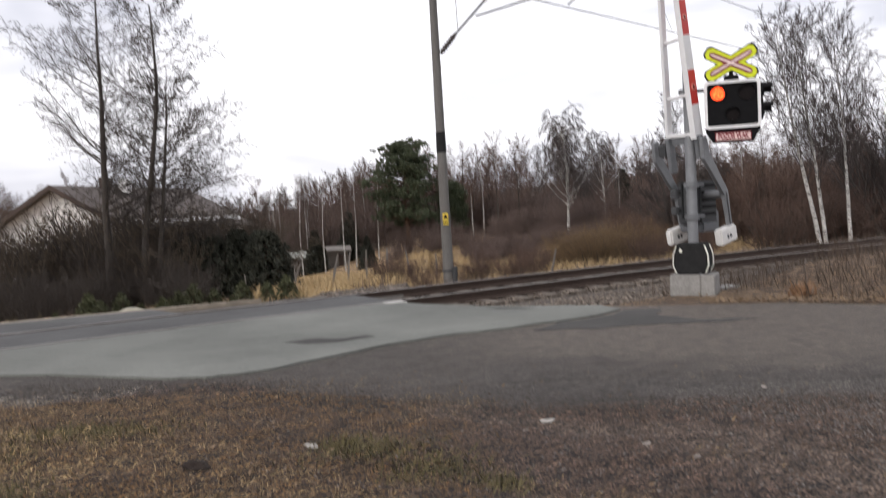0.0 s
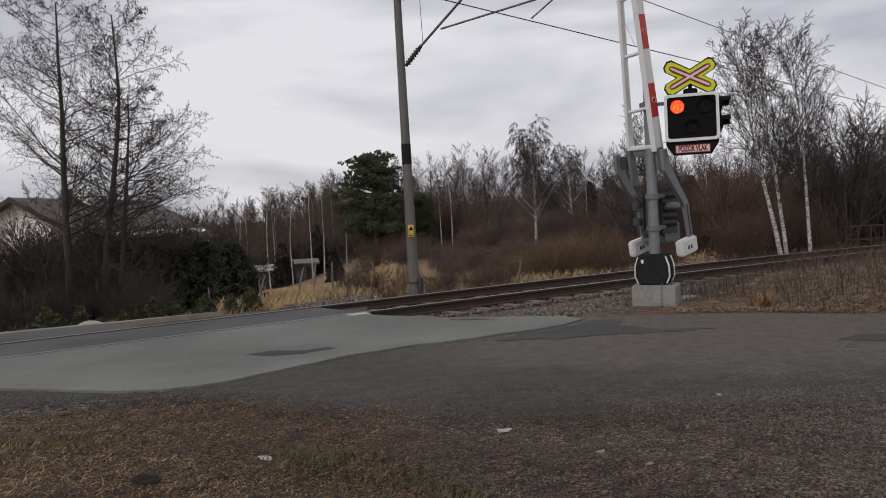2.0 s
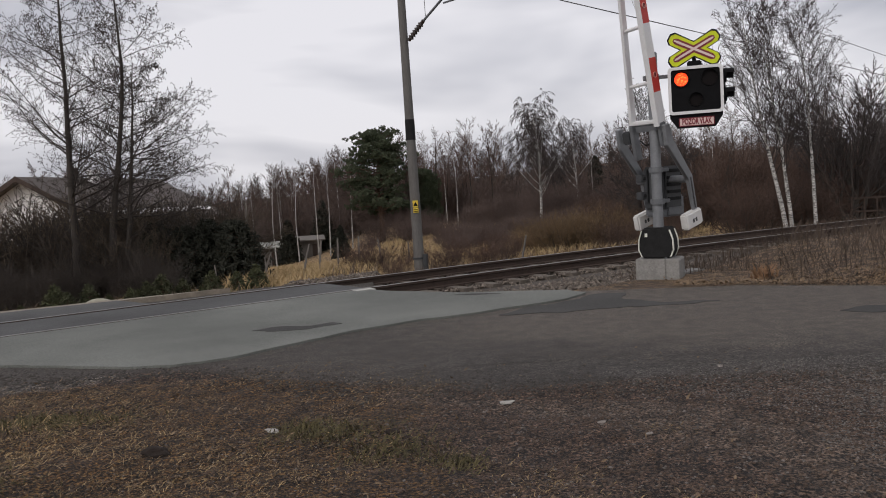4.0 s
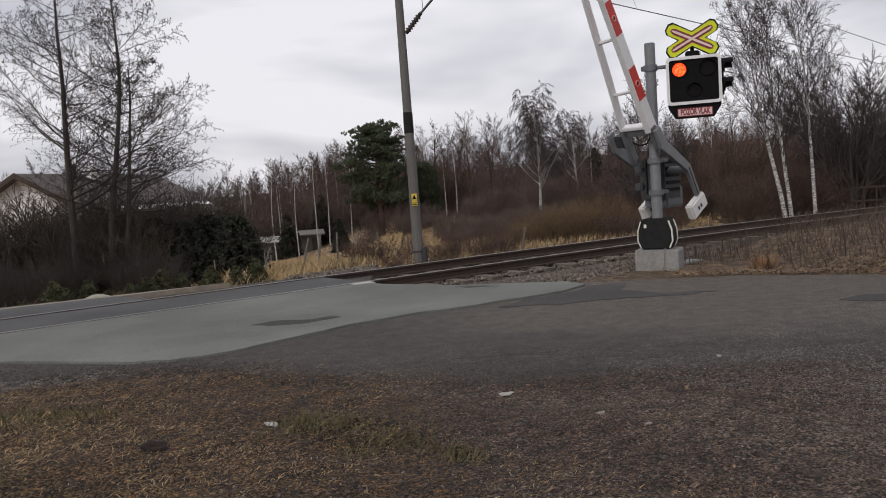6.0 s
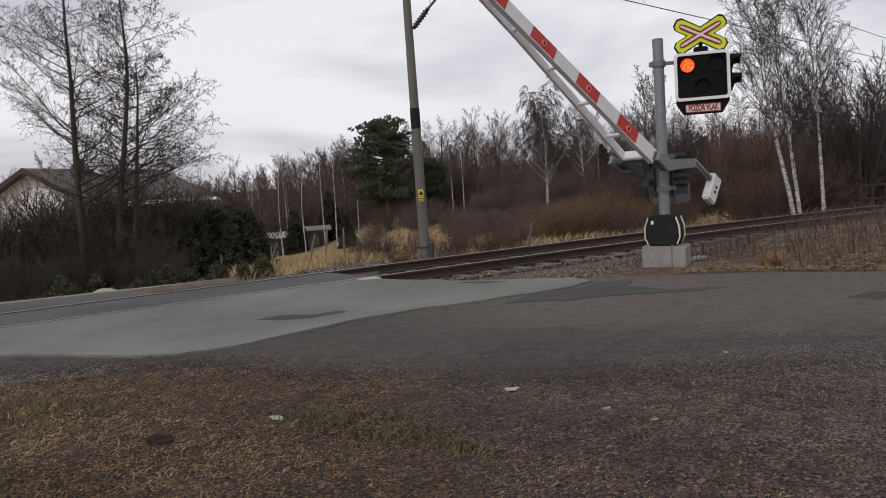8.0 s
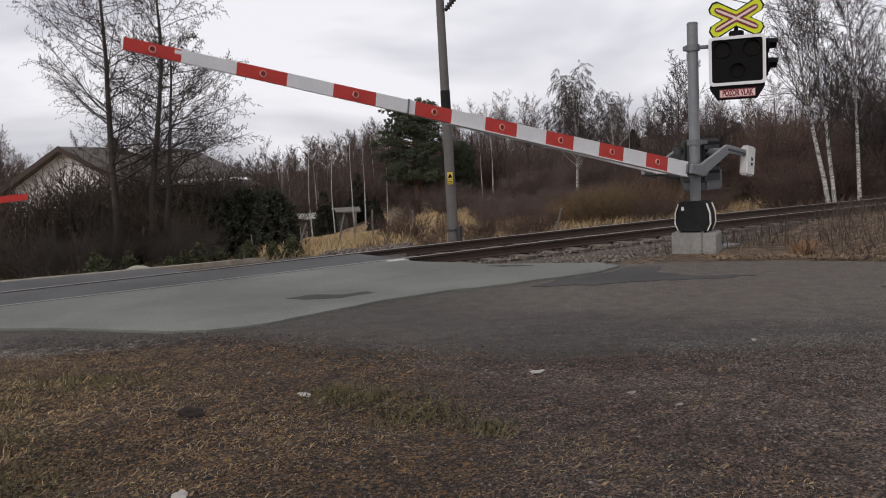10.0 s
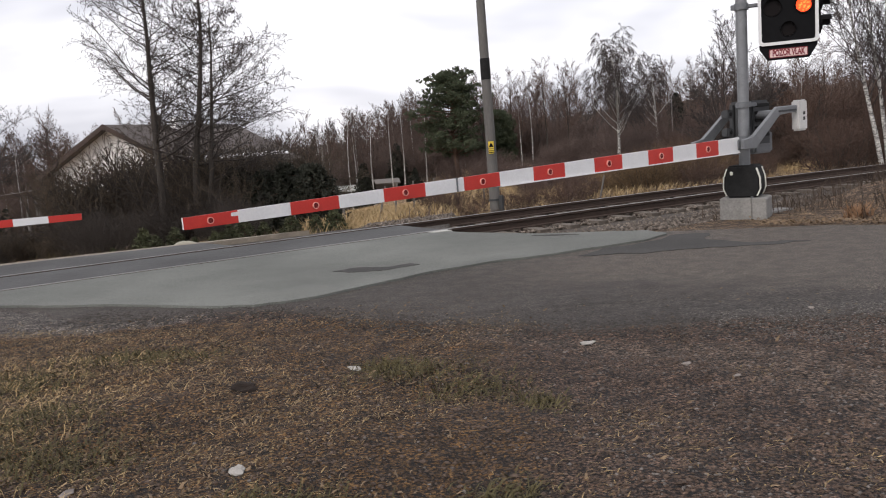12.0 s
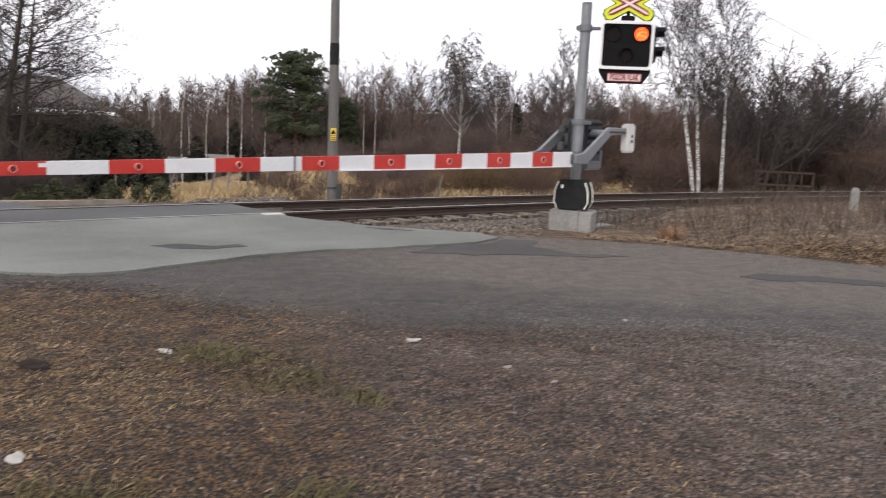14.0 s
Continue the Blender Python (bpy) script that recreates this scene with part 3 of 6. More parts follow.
TRACK_ANGLE = math.degrees(math.atan2(TRACK_T.y, TRACK_T.x))
railway = empty("railway_track", pose(TRACK_O.x, TRACK_O.y, 0.032, 0, 0, TRACK_ANGLE), "single railway track with rusty rails on concrete sleepers", "railway track")
for q in (0.0, GAUGE):
    bm = bmesh.new()
    prof = rail_profile()
    rings = []
    for p in [-60, -20, 0, 4] + list(range(5, 42)) + [60, 120]:
        rings.append([bm.verts.new((p, q + bend(p) + a, b)) for a, b in prof])
    for r0, r1 in zip(rings, rings[1:]):
        for i in range(len(prof)):
            f = bm.faces.new((r0[i], r1[i], r1[(i + 1) % len(prof)], r0[(i + 1) % len(prof)]))
            f.material_index = 1 if i in (6, 7, 8) else 0
    part("rail", bm, [M_RAIL, M_RAILTOP], railway, "rusty steel rail with a polished head")
bm = bmesh.new()
prism(bm, [(-0.13, -0.36), (0.13, -0.36), (0.10, -0.155), (-0.10, -0.155)], -0.55, 2.05, axis="y")
sleeper = part("sleeper", bm, M_SLEEPER, railway)
sleeper.location = (2.0, 0, 0.0)
for k in range(1, 90):
    o = new("sleeper", sleeper.data)
    o.parent = railway
    o.location = (2.0 + 0.61 * k, bend(2.0 + 0.61 * k), 0.0)
    o.rotation_euler = (0, 0, bend(2.5 + 0.61 * k) * 2 - bend(2.0 + 0.61 * k) * 2)
bm = bmesh.new()
box(bm, PANEL_END - 0.22, PANEL_END + 0.12, -0.24, -0.05, -0.30, 0.0, 0.01)
part("edge_beam", bm, surf("pale_concrete_edge", (0.34, 0.33, 0.30), (0.5, 0.49, 0.46), 8, 0.9, 0.3), railway, "pale concrete edge beam of the crossing")


def rocks(name, spots, mat, label, category, seed, flat=0.7):
    """Many irregular stones in one mesh; spots: x, y, z, size."""
    rnd = np.random.RandomState(seed)
    base = np.array([(0, 0, 1), (0, 0, -1), (1, 0, 0), (-1, 0, 0), (0, 1, 0), (0, -1, 0)], float)
    tri = np.array([(0, 2, 4), (0, 4, 3), (0, 3, 5), (0, 5, 2), (1, 4, 2), (1, 3, 4), (1, 5, 3), (1, 2, 5)])
    s = np.asarray(spots, float)
    n = len(s)
    v = base[None] * rnd.uniform(0.55, 1.25, (n, 6, 1)) + rnd.uniform(-0.25, 0.25, (n, 6, 3))
    a = rnd.uniform(0, 6.28, n)
    ca, sa = np.cos(a)[:, None], np.sin(a)[:, None]
    x, y = v[..., 0] * ca - v[..., 1] * sa, v[..., 0] * sa + v[..., 1] * ca
    v = np.stack([x, y, v[..., 2] * flat], -1) * s[:, None, 3:4] * 0.5 + s[:, None, :3]
    f = (tri[None] + (np.arange(n) * 6)[:, None, None]).reshape(-1, 3)
    return tagged(quads_ob(name, v.reshape(-1, 3), f, mat), label, category, kind="stuff")


rnd = random.Random(11)
spots = []
while len(spots) < 19000:
    p, q = rnd.uniform(PANEL_END + 0.2, 34) if rnd.random() < 0.35 else rnd.uniform(PANEL_END + 0.1, 9.5), rnd.uniform(-2.1, 3.4)
    v = track(p, q)
    if v.x > -0.95 and v.y < along(FAR_EDGE, v.x) + 0.12:
        continue
    if abs(q) < 0.12 or abs(q - GAUGE) < 0.12:
        continue
    top = -0.17 if -0.5 < q < 2.0 else height(v.x, v.y) + 0.01
    spots.append((v.x, v.y, top + rnd.uniform(-0.02, 0.03), rnd.uniform(0.05, 0.11)))
inner = [v for v in spots if -0.25 < track_pq(v[0], v[1])[1] < GAUGE + 0.25]
rocks("track_ballast", inner, M_STAINED, "rust stained ballast between the rails", "ballast", 6, 0.8)
spots = [v for v in spots if not -0.25 < track_pq(v[0], v[1])[1] < GAUGE + 0.25]
rocks("ballast", spots, M_STONE, "brown grey crushed stone ballast along the track", "ballast", 5, 0.8)
bm = bmesh.new()
rings = []
for p in [PANEL_END + 0.14, 4] + list(range(6, 42, 2)) + [60, 120]:
    rings.append([bm.verts.new((p, q + bend(p), z)) for q, z in ((-2.3, -0.55), (3.6, -0.75), (2.35, -0.185), (-0.75, -0.185), (-1.6, -0.235))])
for r0, r1 in zip(rings, rings[1:]):
    for i in range(5):
        bm.faces.new((r0[i], r1[i], r1[(i + 1) % 5], r0[(i + 1) % 5]))
bm.faces.new(rings[0]), bm.faces.new(rings[-1])
o = part("track_bed", bm, surf("dark_ballast_bed", (0.03, 0.024, 0.019), (0.095, 0.078, 0.064), 9, 0.95, 0.7, bump_scale=25, depth=0.05))
o.matrix_basis = pose(TRACK_O.x, TRACK_O.y, 0, 0, 0, TRACK_ANGLE)
tagged(o, "dark stony bed under the railway track", "track bed", kind="structure")

# ---- barrier and signal ----
BOOM_ANGLE = math.degrees(math.atan2(-0.648, -0.761))
PIVOT = Vector((3.326, 11.61)) - Vector((-0.761, -0.648)) * 0.92
PIVOT_Z, DROP, ROOT = 1.44, 0.38, 0.92


def ring(bm, c, r_out, r_in, y0, y1, seg=18, mat=0):
    out0 = [(c[0] + r_out * math.cos(2 * math.pi * k / seg), c[1] + r_out * math.sin(2 * math.pi * k / seg)) for k in range(seg)]
    in0 = [(c[0] + r_in * math.cos(2 * math.pi * k / seg), c[1] + r_in * math.sin(2 * math.pi * k / seg)) for k in range(seg)]
    vs = [[bm.verts.new((a, y, b)) for a, b in o] for o in (out0, in0) for y in (y0, y1)]
    o0, o1, i0, i1 = vs
    for k in range(seg):
        j = (k + 1) % seg
        for q in ((o0[k], o0[j], o1[j], o1[k]), (i0[j], i0[k], i1[k], i1[j]), (o1[k], o1[j], i1[j], i1[k]), (o0[j], o0[k], i0[k], i0[j])):
            bm.faces.new(q).material_index = mat


def make_barrier(name, m, label):
    thing = empty(name, m, label, "barrier", "crossing barriers")
    # drive housing behind the post
    bm = bmesh.new()
    box(bm, -0.34, 0.14, -0.62, -0.22, 0.98, 1.66, 0.03)
    housing = part("drive_housing", bm, M_DARKBOX, thing, "dark grey ribbed drive housing")
    for k in range(5):
        bm = bmesh.new()
        box(bm, -0.28, 0.09, -0.225, -0.195, 1.12 + 0.11 * k, 1.17 + 0.11 * k, 0.008)
        part("rib", bm, M_BLACKMATT, housing)
    for k in range(3):
        bm = bmesh.new()
        box(bm, 0.125, 0.19, -0.58 + 0.11 * k, -0.51 + 0.11 * k, 1.1, 1.62, 0.01)
        part("hinge_bar", bm, M_DARKBOX, housing)
    bm = bmesh.new()
    box(bm, -0.44, 0.05, -0.66, -0.24, 0.86, 1.2, 0.03)
    part("lower_housing", bm, M_GREYPAINT, thing, "grey lower drive cover")
    bm = bmesh.new()
    rod(bm, (0, -0.8, PIVOT_Z), (0, 0.06, PIVOT_Z), 0.06, seg=14)
    part("shaft", bm, M_GREYPAINT, thing)
    for z in (1.12, 1.60):
        bm = bmesh.new()
        rod(bm, (0.53, -0.12, z - 0.04), (0.53, -0.12, z + 0.04), 0.105, seg=16)
        box(bm, 0.10, 0.53, -0.26, -0.16, z - 0.03, z + 0.03, 0.01)
        part("clamp", bm, M_GREYPAINT, thing)
    for z in (1.16, 1.42):
        bm = bmesh.new()
        box(bm, 0.60, 0.73, -0.36, -0.25, z, z + 0.12, 0.012)
        switch = part("switch_box", bm, M_DARKBOX, thing, "small dark switch box")
        bm = bmesh.new()
        rod(bm, (0.66, -0.252, z + 0.06), (0.66, -0.235, z + 0.06), 0.028, seg=10)
        part("cable_gland", bm, M_BLACKMATT, switch)
    # the boom turns about the shaft
    bm = bmesh.new()
    n = 16
    rings = []
    for k in range(n + 1):
        x, h, t = ROOT + 0.5 * k - (0.02 if k == n else 0), 0.105 - 0.055 * k / n, 0.045 - 0.015 * k / n
        rings.append([bm.verts.new((x, y, -DROP + s * h)) for y, s in ((0, -1), (t, -1), (t, 1), (0, 1))])
    for k in range(n):
        for i in range(4):
            bm.faces.new((rings[k][i], rings[k][(i + 1) % 4], rings[k + 1][(i + 1) % 4], rings[k + 1][i])).material_index = k % 2
    bm.faces.new(rings[0]), bm.faces.new(rings[-1])
    boom = part("boom", bm, [M_WHITE, M_RED], thing, "long red and white striped boom")
    bm = bmesh.new()
    box(bm, ROOT, ROOT + 4.5, -0.03, 0.055, -DROP - 0.117, -DROP - 0.103, 0.002)
    for v in bm.verts:
        v.co.z += 0.0069 * (v.co.x - ROOT)
    part("lower_lip", bm, M_WHITE, boom, "white lower lip")
    bm = bmesh.new()
    box(bm, ROOT + 7.5, ROOT + 7.56, 0.029, 0.0325, -DROP + 0.008, -DROP + 0.04)
    part("notch", bm, M_WHITE, boom, "white notch in the red end")
    bm = bmesh.new()
    box(bm, ROOT + 5.085, ROOT + 5.10, -0.002, 0.046, -DROP - 0.075, -DROP + 0.075)
    part("joint", bm, M_GREYPAINT, boom, "dark joint line")
    # second, white beam and its rungs
    bm = bmesh.new()
    ends = [(ROOT + 0.05, -0.44, 0.062), (ROOT + 3.0, -0.19, 0.052), (ROOT + 5.6, -0.05, 0.045)]
    for (xa, ya, ha), (xb, yb, hb) in zip(ends, ends[1:]):
        vs = [bm.verts.new((x, y + d, -DROP + s * h)) for x, y, h in ((xa, ya, ha), (xb, yb, hb)) for d in (-0.045, 0.0) for s in (-1, 1)]
        for q in ((0, 1, 3, 2), (4, 6, 7, 5), (0, 4, 5, 1), (2, 3, 7, 6), (1, 5, 7, 3), (0, 2, 6, 4)):
            bm.faces.new([vs[i] for i in q])
    part("rear_beam", bm, M_WHITE, boom, "white stiffening beam")
    for k in range(6):
        x = ROOT + 0.62 + 0.82 * k
        y = float(np.interp(x, [e[0] for e in ends], [e[1] for e in ends]))
        bm = bmesh.new()
        rod(bm, (x, y, -DROP), (x + 0.03, 0.005, -DROP), 0.027, seg=8)
        part("rung", bm, M_WHITE, boom, "white rung")
    bm = bmesh.new()
    box(bm, ROOT + 0.04, ROOT + 0.10, -0.44, 0.0, -DROP - 0.07, -DROP + 0.07, 0.012)
    part("root_plate", bm, M_WHITE, boom, "white cross plate at the boom root")
    bm = bmesh.new()
    box(bm, ROOT - 0.07, ROOT + 0.03, -0.40, -0.02, -DROP - 0.05, -DROP + 0.03, 0.012)
    part("root_bracket", bm, M_GREYPAINT, boom, "grey root bracket")
    for y0, y1, back in ((-0.50, -0.43, 0.50), (-0.012, 0.058, 0.30)):
        bm = bmesh.new()
        box(bm, ROOT - back, ROOT + 0.045, y0, y1, -DROP - 0.075, -DROP + 0.075, 0.012)
        sleeve = part("beam_sleeve", bm, M_GREYPAINT, boom, "grey steel sleeve holding the beam")
        for k in range(2):
            bm = bmesh.new()
            rod(bm, (ROOT - 0.06 - 0.12 * k, y1 - 0.002, -DROP + 0.03), (ROOT - 0.06 - 0.12 * k, y1 + 0.014, -DROP + 0.03), 0.016, seg=6)
            part("sleeve_bolt", bm, M_GALV, sleeve)
    bm = bmesh.new()
    box(bm, ROOT - 0.24, ROOT - 0.04, -0.66, -0.505, -DROP - 0.06, -DROP + 0.06, 0.02)
    part("junction_box", bm, M_DARKBOX, boom, "dark cable junction box")
    bm = bmesh.new()
    cable = [Vector((ROOT - 0.14, -0.50, -DROP + 0.05)), Vector((ROOT - 0.30, -0.36, -DROP + 0.10)), Vector((ROOT - 0.26, -0.20, -DROP + 0.06)), Vector((ROOT - 0.10, -0.05, -DROP + 0.08))]
    for a, b in zip(cable, cable[1:]):
        rod(bm, a, b, 0.011, seg=6)
    part("cable", bm, M_BLACKMATT, boom, "loose black cable")
    for k in range(8):
        x, r = ROOT + 0.5 * (2 * k + 1) + 0.25, 0.043 - 0.002 * k
        bm = bmesh.new()
        y = 0.046 - 0.0009 * (2 * k + 1)
        ring(bm, (x, -DROP), r, r * 0.8, y - 0.004, y + 0.016, mat=1)
        rod(bm, (x, y - 0.004, -DROP), (x, y + 0.010, -DROP), r * 0.8, seg=16, mat=0)
        part("warning_light", bm, [M_REDDARK, M_RING], boom, "small round red warning light")
    for y0, y1, w0, w1 in ((0.062, 0.125, 0.02, 0.15), (-0.76, -0.70, -0.86, -0.71)):
        bm = bmesh.new()
        prism(bm, [(0.62, -0.46), (0.93, -0.45), (0.93, -0.31), (0.68, -0.30), (0.04, 0.10), (-0.50, 0.10), (-0.50, 0.0), (-0.01, -0.01)], y0, y1, axis="y")
        bmesh.ops.bevel(bm, geom=bm.edges[:], offset=0.012, segments=1, affect="EDGES")
        part("counterweight_arm", bm, M_GALV, boom, "bent grey steel arm")
        bm = bmesh.new()
        box(bm, -0.75, -0.50, w0 + 0.03 if w0 < -0.5 else w0, w1, -0.29, 0.17, 0.025)
        weight = part("counterweight", bm, M_WHITE2, boom, "white bevelled counterweight")
        bm = bmesh.new()
        box(bm, -0.47, 0.02, y0 + 0.012, y1 + 0.008, 0.015, 0.045, 0.004)
        part("arm_flange", bm, M_DARKBOX, boom, "dark flange along the arm")
        for z in (-0.03, -0.11):
            bm = bmesh.new()
            box(bm, -0.67, -0.61, w1 - 0.002, w1 + 0.004, z - 0.025, z + 0.025, 0.004)
            part("counterweight_slot", bm, M_DARKBOX, weight, "dark slot in the counterweight")
    return thing, boom


barrier, boom_near = make_barrier("crossing_barrier", pose(PIVOT.x, PIVOT.y, 0, 0, 0, BOOM_ANGLE), "level crossing barrier with red and white boom beside the road")
FAR_TIP = Vector((-6.72, 12.42))
FAR_DIR = Vector((0.90, 0.436)).normalized()
far_pivot = FAR_TIP - FAR_DIR * (ROOT + 7.98)
far_barrier = copy_thing(barrier, pose(far_pivot.x, far_pivot.y, -0.42, 0, 0, math.degrees(math.atan2(FAR_DIR.y, FAR_DIR.x))))
far_barrier["label"] = "second level crossing barrier beyond the rails"
boom_far = [c for c in far_barrier.children if c.name.startswith("boom")][0]


def at_barrier(x, y, z=0.0):
    return barrier.matrix_basis @ Vector((x, y, z))


POST = at_barrier(0.53, -0.12)
foundation = empty("foundation_block", pose(POST.x, POST.y, 0, 0, 0, -27), "pale concrete foundation of two blocks under the signal post", "foundation block")
bm = bmesh.new()
box(bm, -0.32, 0.125, -0.24, 0.26, -0.32, 0.27, 0.012)
part("block", bm, M_CONCRETE, foundation, "pale flat concrete block")
bm = bmesh.new()
prism(bm, [(0.132, -0.32), (0.325, -0.32), (0.325, 0.245), (0.30, 0.268), (0.132, 0.268)], -0.27, 0.26)
bmesh.ops.bevel(bm, geom=bm.edges[:], offset=0.008, segments=1, affect="EDGES")
part("block", bm, M_CONCRETE, foundation, "pale concrete block with chamfered corner")
bm = bmesh.new()
box(bm, -0.60, 0.10, -0.28, -0.02, -0.14, -0.015, 0.01)
o = part("cover_slab", bm, M_CONCRETE)
o.matrix_basis = barrier.matrix_basis.copy()
tagged(o, "low pale concrete cover slab in the grass", "slab")

HEAD_YAW = -16
signal = empty("crossing_signal", pose(POST.x, POST.y, 0.0, 0, 0, HEAD_YAW), "level crossing light signal with a yellow crossbuck on a grey post", "signal")
bm = bmesh.new()
rod(bm, (0, 0, 0.272), (0, 0, 3.32), 0.078, seg=24)
part("post", bm, M_GALV, signal, "round galvanised steel post", smooth=False)
bm = bmesh.new()
rod(bm, (0, 0, 3.322), (0, 0, 3.345), 0.082, 0.07, seg=24)
part("post_cap", bm, M_GREYPAINT, signal)
# black folded cover at the foot
COVER = pose(0, 0, 0, 0, 0, -15)
SIDES = ((0.274, 0.200), (0.40, 0.256), (0.56, 0.250), (0.735, 0.192))
bm = bmesh.new()
prism(bm, [(-w, z) for z, w in SIDES] + [(w, z) for z, w in SIDES[::-1]], -0.21, 0.21)
bmesh.ops.bevel(bm, geom=bm.edges[:], offset=0.02, segments=2, affect="EDGES")
bm.transform(COVER)
cover = part("foot_cover", bm, M_BLACKMATT, signal, "black boxy cover with bulging sides round the post foot")
for side, y0, y1 in ((-1, -0.217, -0.17), (1, -0.217, -0.165), (1, 0.10, 0.15)):
    bm = bmesh.new()
    vs = []
    for z, w in ((0.30, 0.212), (0.40, 0.256), (0.56, 0.250), (0.70, 0.2036)):
        for y in (y0, y1):
            for e in (-0.006, 0.008):
                vs.append(bm.verts.new((side * (w + e), y, z)))
    for k in range(3):
        q = vs[4 * k:4 * k + 8]
        for f in ((1, 3, 7, 5), (0, 4, 6, 2), (0, 1, 5, 4), (2, 6, 7, 3)):
            bm.faces.new([q[m] for m in f])
    bm.transform(COVER)
    part("reflective_strip", bm, M_REFLECT, cover, "white reflective strip")
bm = bmesh.new()
box(bm, -0.16, -0.12, -0.216, -0.207, 0.60, 0.655, 0.004)
bm.transform(COVER)
part("cover_label", bm, M_REFLECT, cover, "small pale label")
for k in range(4):
    a = math.pi * k / 2 - 1.2
    bm = bmesh.new()
    rod(bm, (0.235 * math.cos(a), 0.235 * math.sin(a), 0.268), (0.235 * math.cos(a), 0.235 * math.sin(a), 0.31), 0.018, seg=8)
    part("anchor_bolt", bm, M_GALV, signal)
# clamp and bracket that carry the head
bm = bmesh.new()
rod(bm, (0, 0, 2.93), (0, 0, 3.02), 0.10, seg=20)
box(bm, 0.06, 0.36, -0.03, 0.03, 2.95, 3.0, 0.008)
box(bm, -0.14, -0.06, -0.03, 0.03, 2.94, 3.01, 0.008)
part("bracket", bm, M_GREYPAINT, signal, "grey clamp and bracket")

HX, HZ = 0.605, 2.735                     # centre of the lamp head


def rounded(w, h, r, seg=5):
    pts = []
    for cx, cz, a0 in ((w - r, h - r, 0), (-w + r, h - r, 90), (-w + r, -h + r, 180), (w - r, -h + r, 270)):
        for k in range(seg + 1):
            a = radians(a0 + 90 * k / seg)
            pts.append((cx + r * math.cos(a), cz + r * math.sin(a)))
    return pts


bm = bmesh.new()
prism(bm, [(HX + a, HZ + b) for a, b in rounded(0.375, 0.335, 0.05)], -0.10, 0.05)
head = part("lamp_head", bm, M_BLACK, signal, "black lamp housing")
bm = bmesh.new()
o0, i0 = rounded(0.388, 0.348, 0.06), rounded(0.345, 0.305, 0.035)
vs = [[bm.verts.new((HX + a, y, HZ + b)) for a, b in o] for o in (o0, i0) for y in (-0.125, -0.095)]
for k in range(len(o0)):
    j = (k + 1) % len(o0)
    for q in ((vs[0][k], vs[0][j], vs[1][j], vs[1][k]), (vs[2][j], vs[2][k], vs[3][k], vs[3][j]), (vs[0][j], vs[0][k], vs[2][k], vs[2][j]), (vs[1][k], vs[1][j], vs[3][j], vs[3][k])):
        bm.faces.new(q)
part("border", bm, M_WHITE, head, "white rounded border")
for lx, lz, r in ((-0.20, 0.165, 0.105), (0.20, 0.165, 0.105), (0.0, -0.14, 0.085)):
    bm = bmesh.new()
    ring(bm, (HX + lx, HZ + lz), r + 0.012, r, -0.118, -0.098, seg=24)
    rod(bm, (HX + lx, -0.098, HZ + lz), (HX + lx, -0.106, HZ + lz), r, seg=24)
    part("lens", bm, M_LENS, head, "dark unlit lens")
    bm = bmesh.new()                     # hood over the lens
    n = 12
    lo = [[bm.verts.new((HX + lx + (r + e) * math.cos(math.pi * k / n), y, HZ + lz + (r + e) * math.sin(math.pi * k / n))) for k in range(n + 1)] for e in (0.012, 0.018) for y in (-0.10, -0.17)]
    for k in range(n):
        for a, b in ((0, 1), (1, 3), (3, 2), (2, 0)):
            bm.faces.new((lo[a][k], lo[a][k + 1], lo[b][k + 1], lo[b][k]))
    part("hood", bm, M_BLACK, head, "short black lens hood")


def lit_lens(lx):
    """A glowing lens; it stands in front of the dark lens while the lamp is lit."""
    bm = bmesh.new()
    rod(bm, (0, 0.006, 0), (0, -0.004, 0), 0.098, seg=28)
    rr = random.Random(4)
    for k in range(26):
        a, d = rr.uniform(0, 6.28), 0.085 * math.sqrt(rr.random())
        box(bm, d * math.cos(a) - 0.009, d * math.cos(a) + 0.009, -0.0065, -0.003, d * math.sin(a) - 0.007, d * math.sin(a) + 0.007, mat=1)
    ob = part("lit_lens", bm, [M_LIT, M_LITSPOT], head, "glowing orange red signal lens")
    ob.location = (HX + lx, -0.114, HZ + 0.165)
    return ob


lamp_left, lamp_right = lit_lens(-0.20), lit_lens(0.20)
bm = bmesh.new()                         # name board below
prism(bm, [(HX - 0.375, HZ - 0.335), (HX + 0.375, HZ - 0.335), (HX + 0.37, HZ - 0.39), (HX + 0.27, HZ - 0.545), (HX - 0.27, HZ - 0.545), (HX - 0.37, HZ - 0.39)], -0.09, 0.03)
part("lower_shield", bm, M_BLACK, head, "black tapering shield")
bm = bmesh.new()
box(bm, HX - 0.25, HX + 0.25, -0.102, -0.088, HZ - 0.525, HZ - 0.40, 0.004)
plate = part("name_plate", bm, M_MAROON, signal, "dark red bordered warning plate")
bm = bmesh.new()
box(bm, HX - 0.238, HX + 0.238, -0.106, -0.10, HZ - 0.513, HZ - 0.412, 0.003)
part("plate_face", bm, M_PINK, plate, "pale plate face")


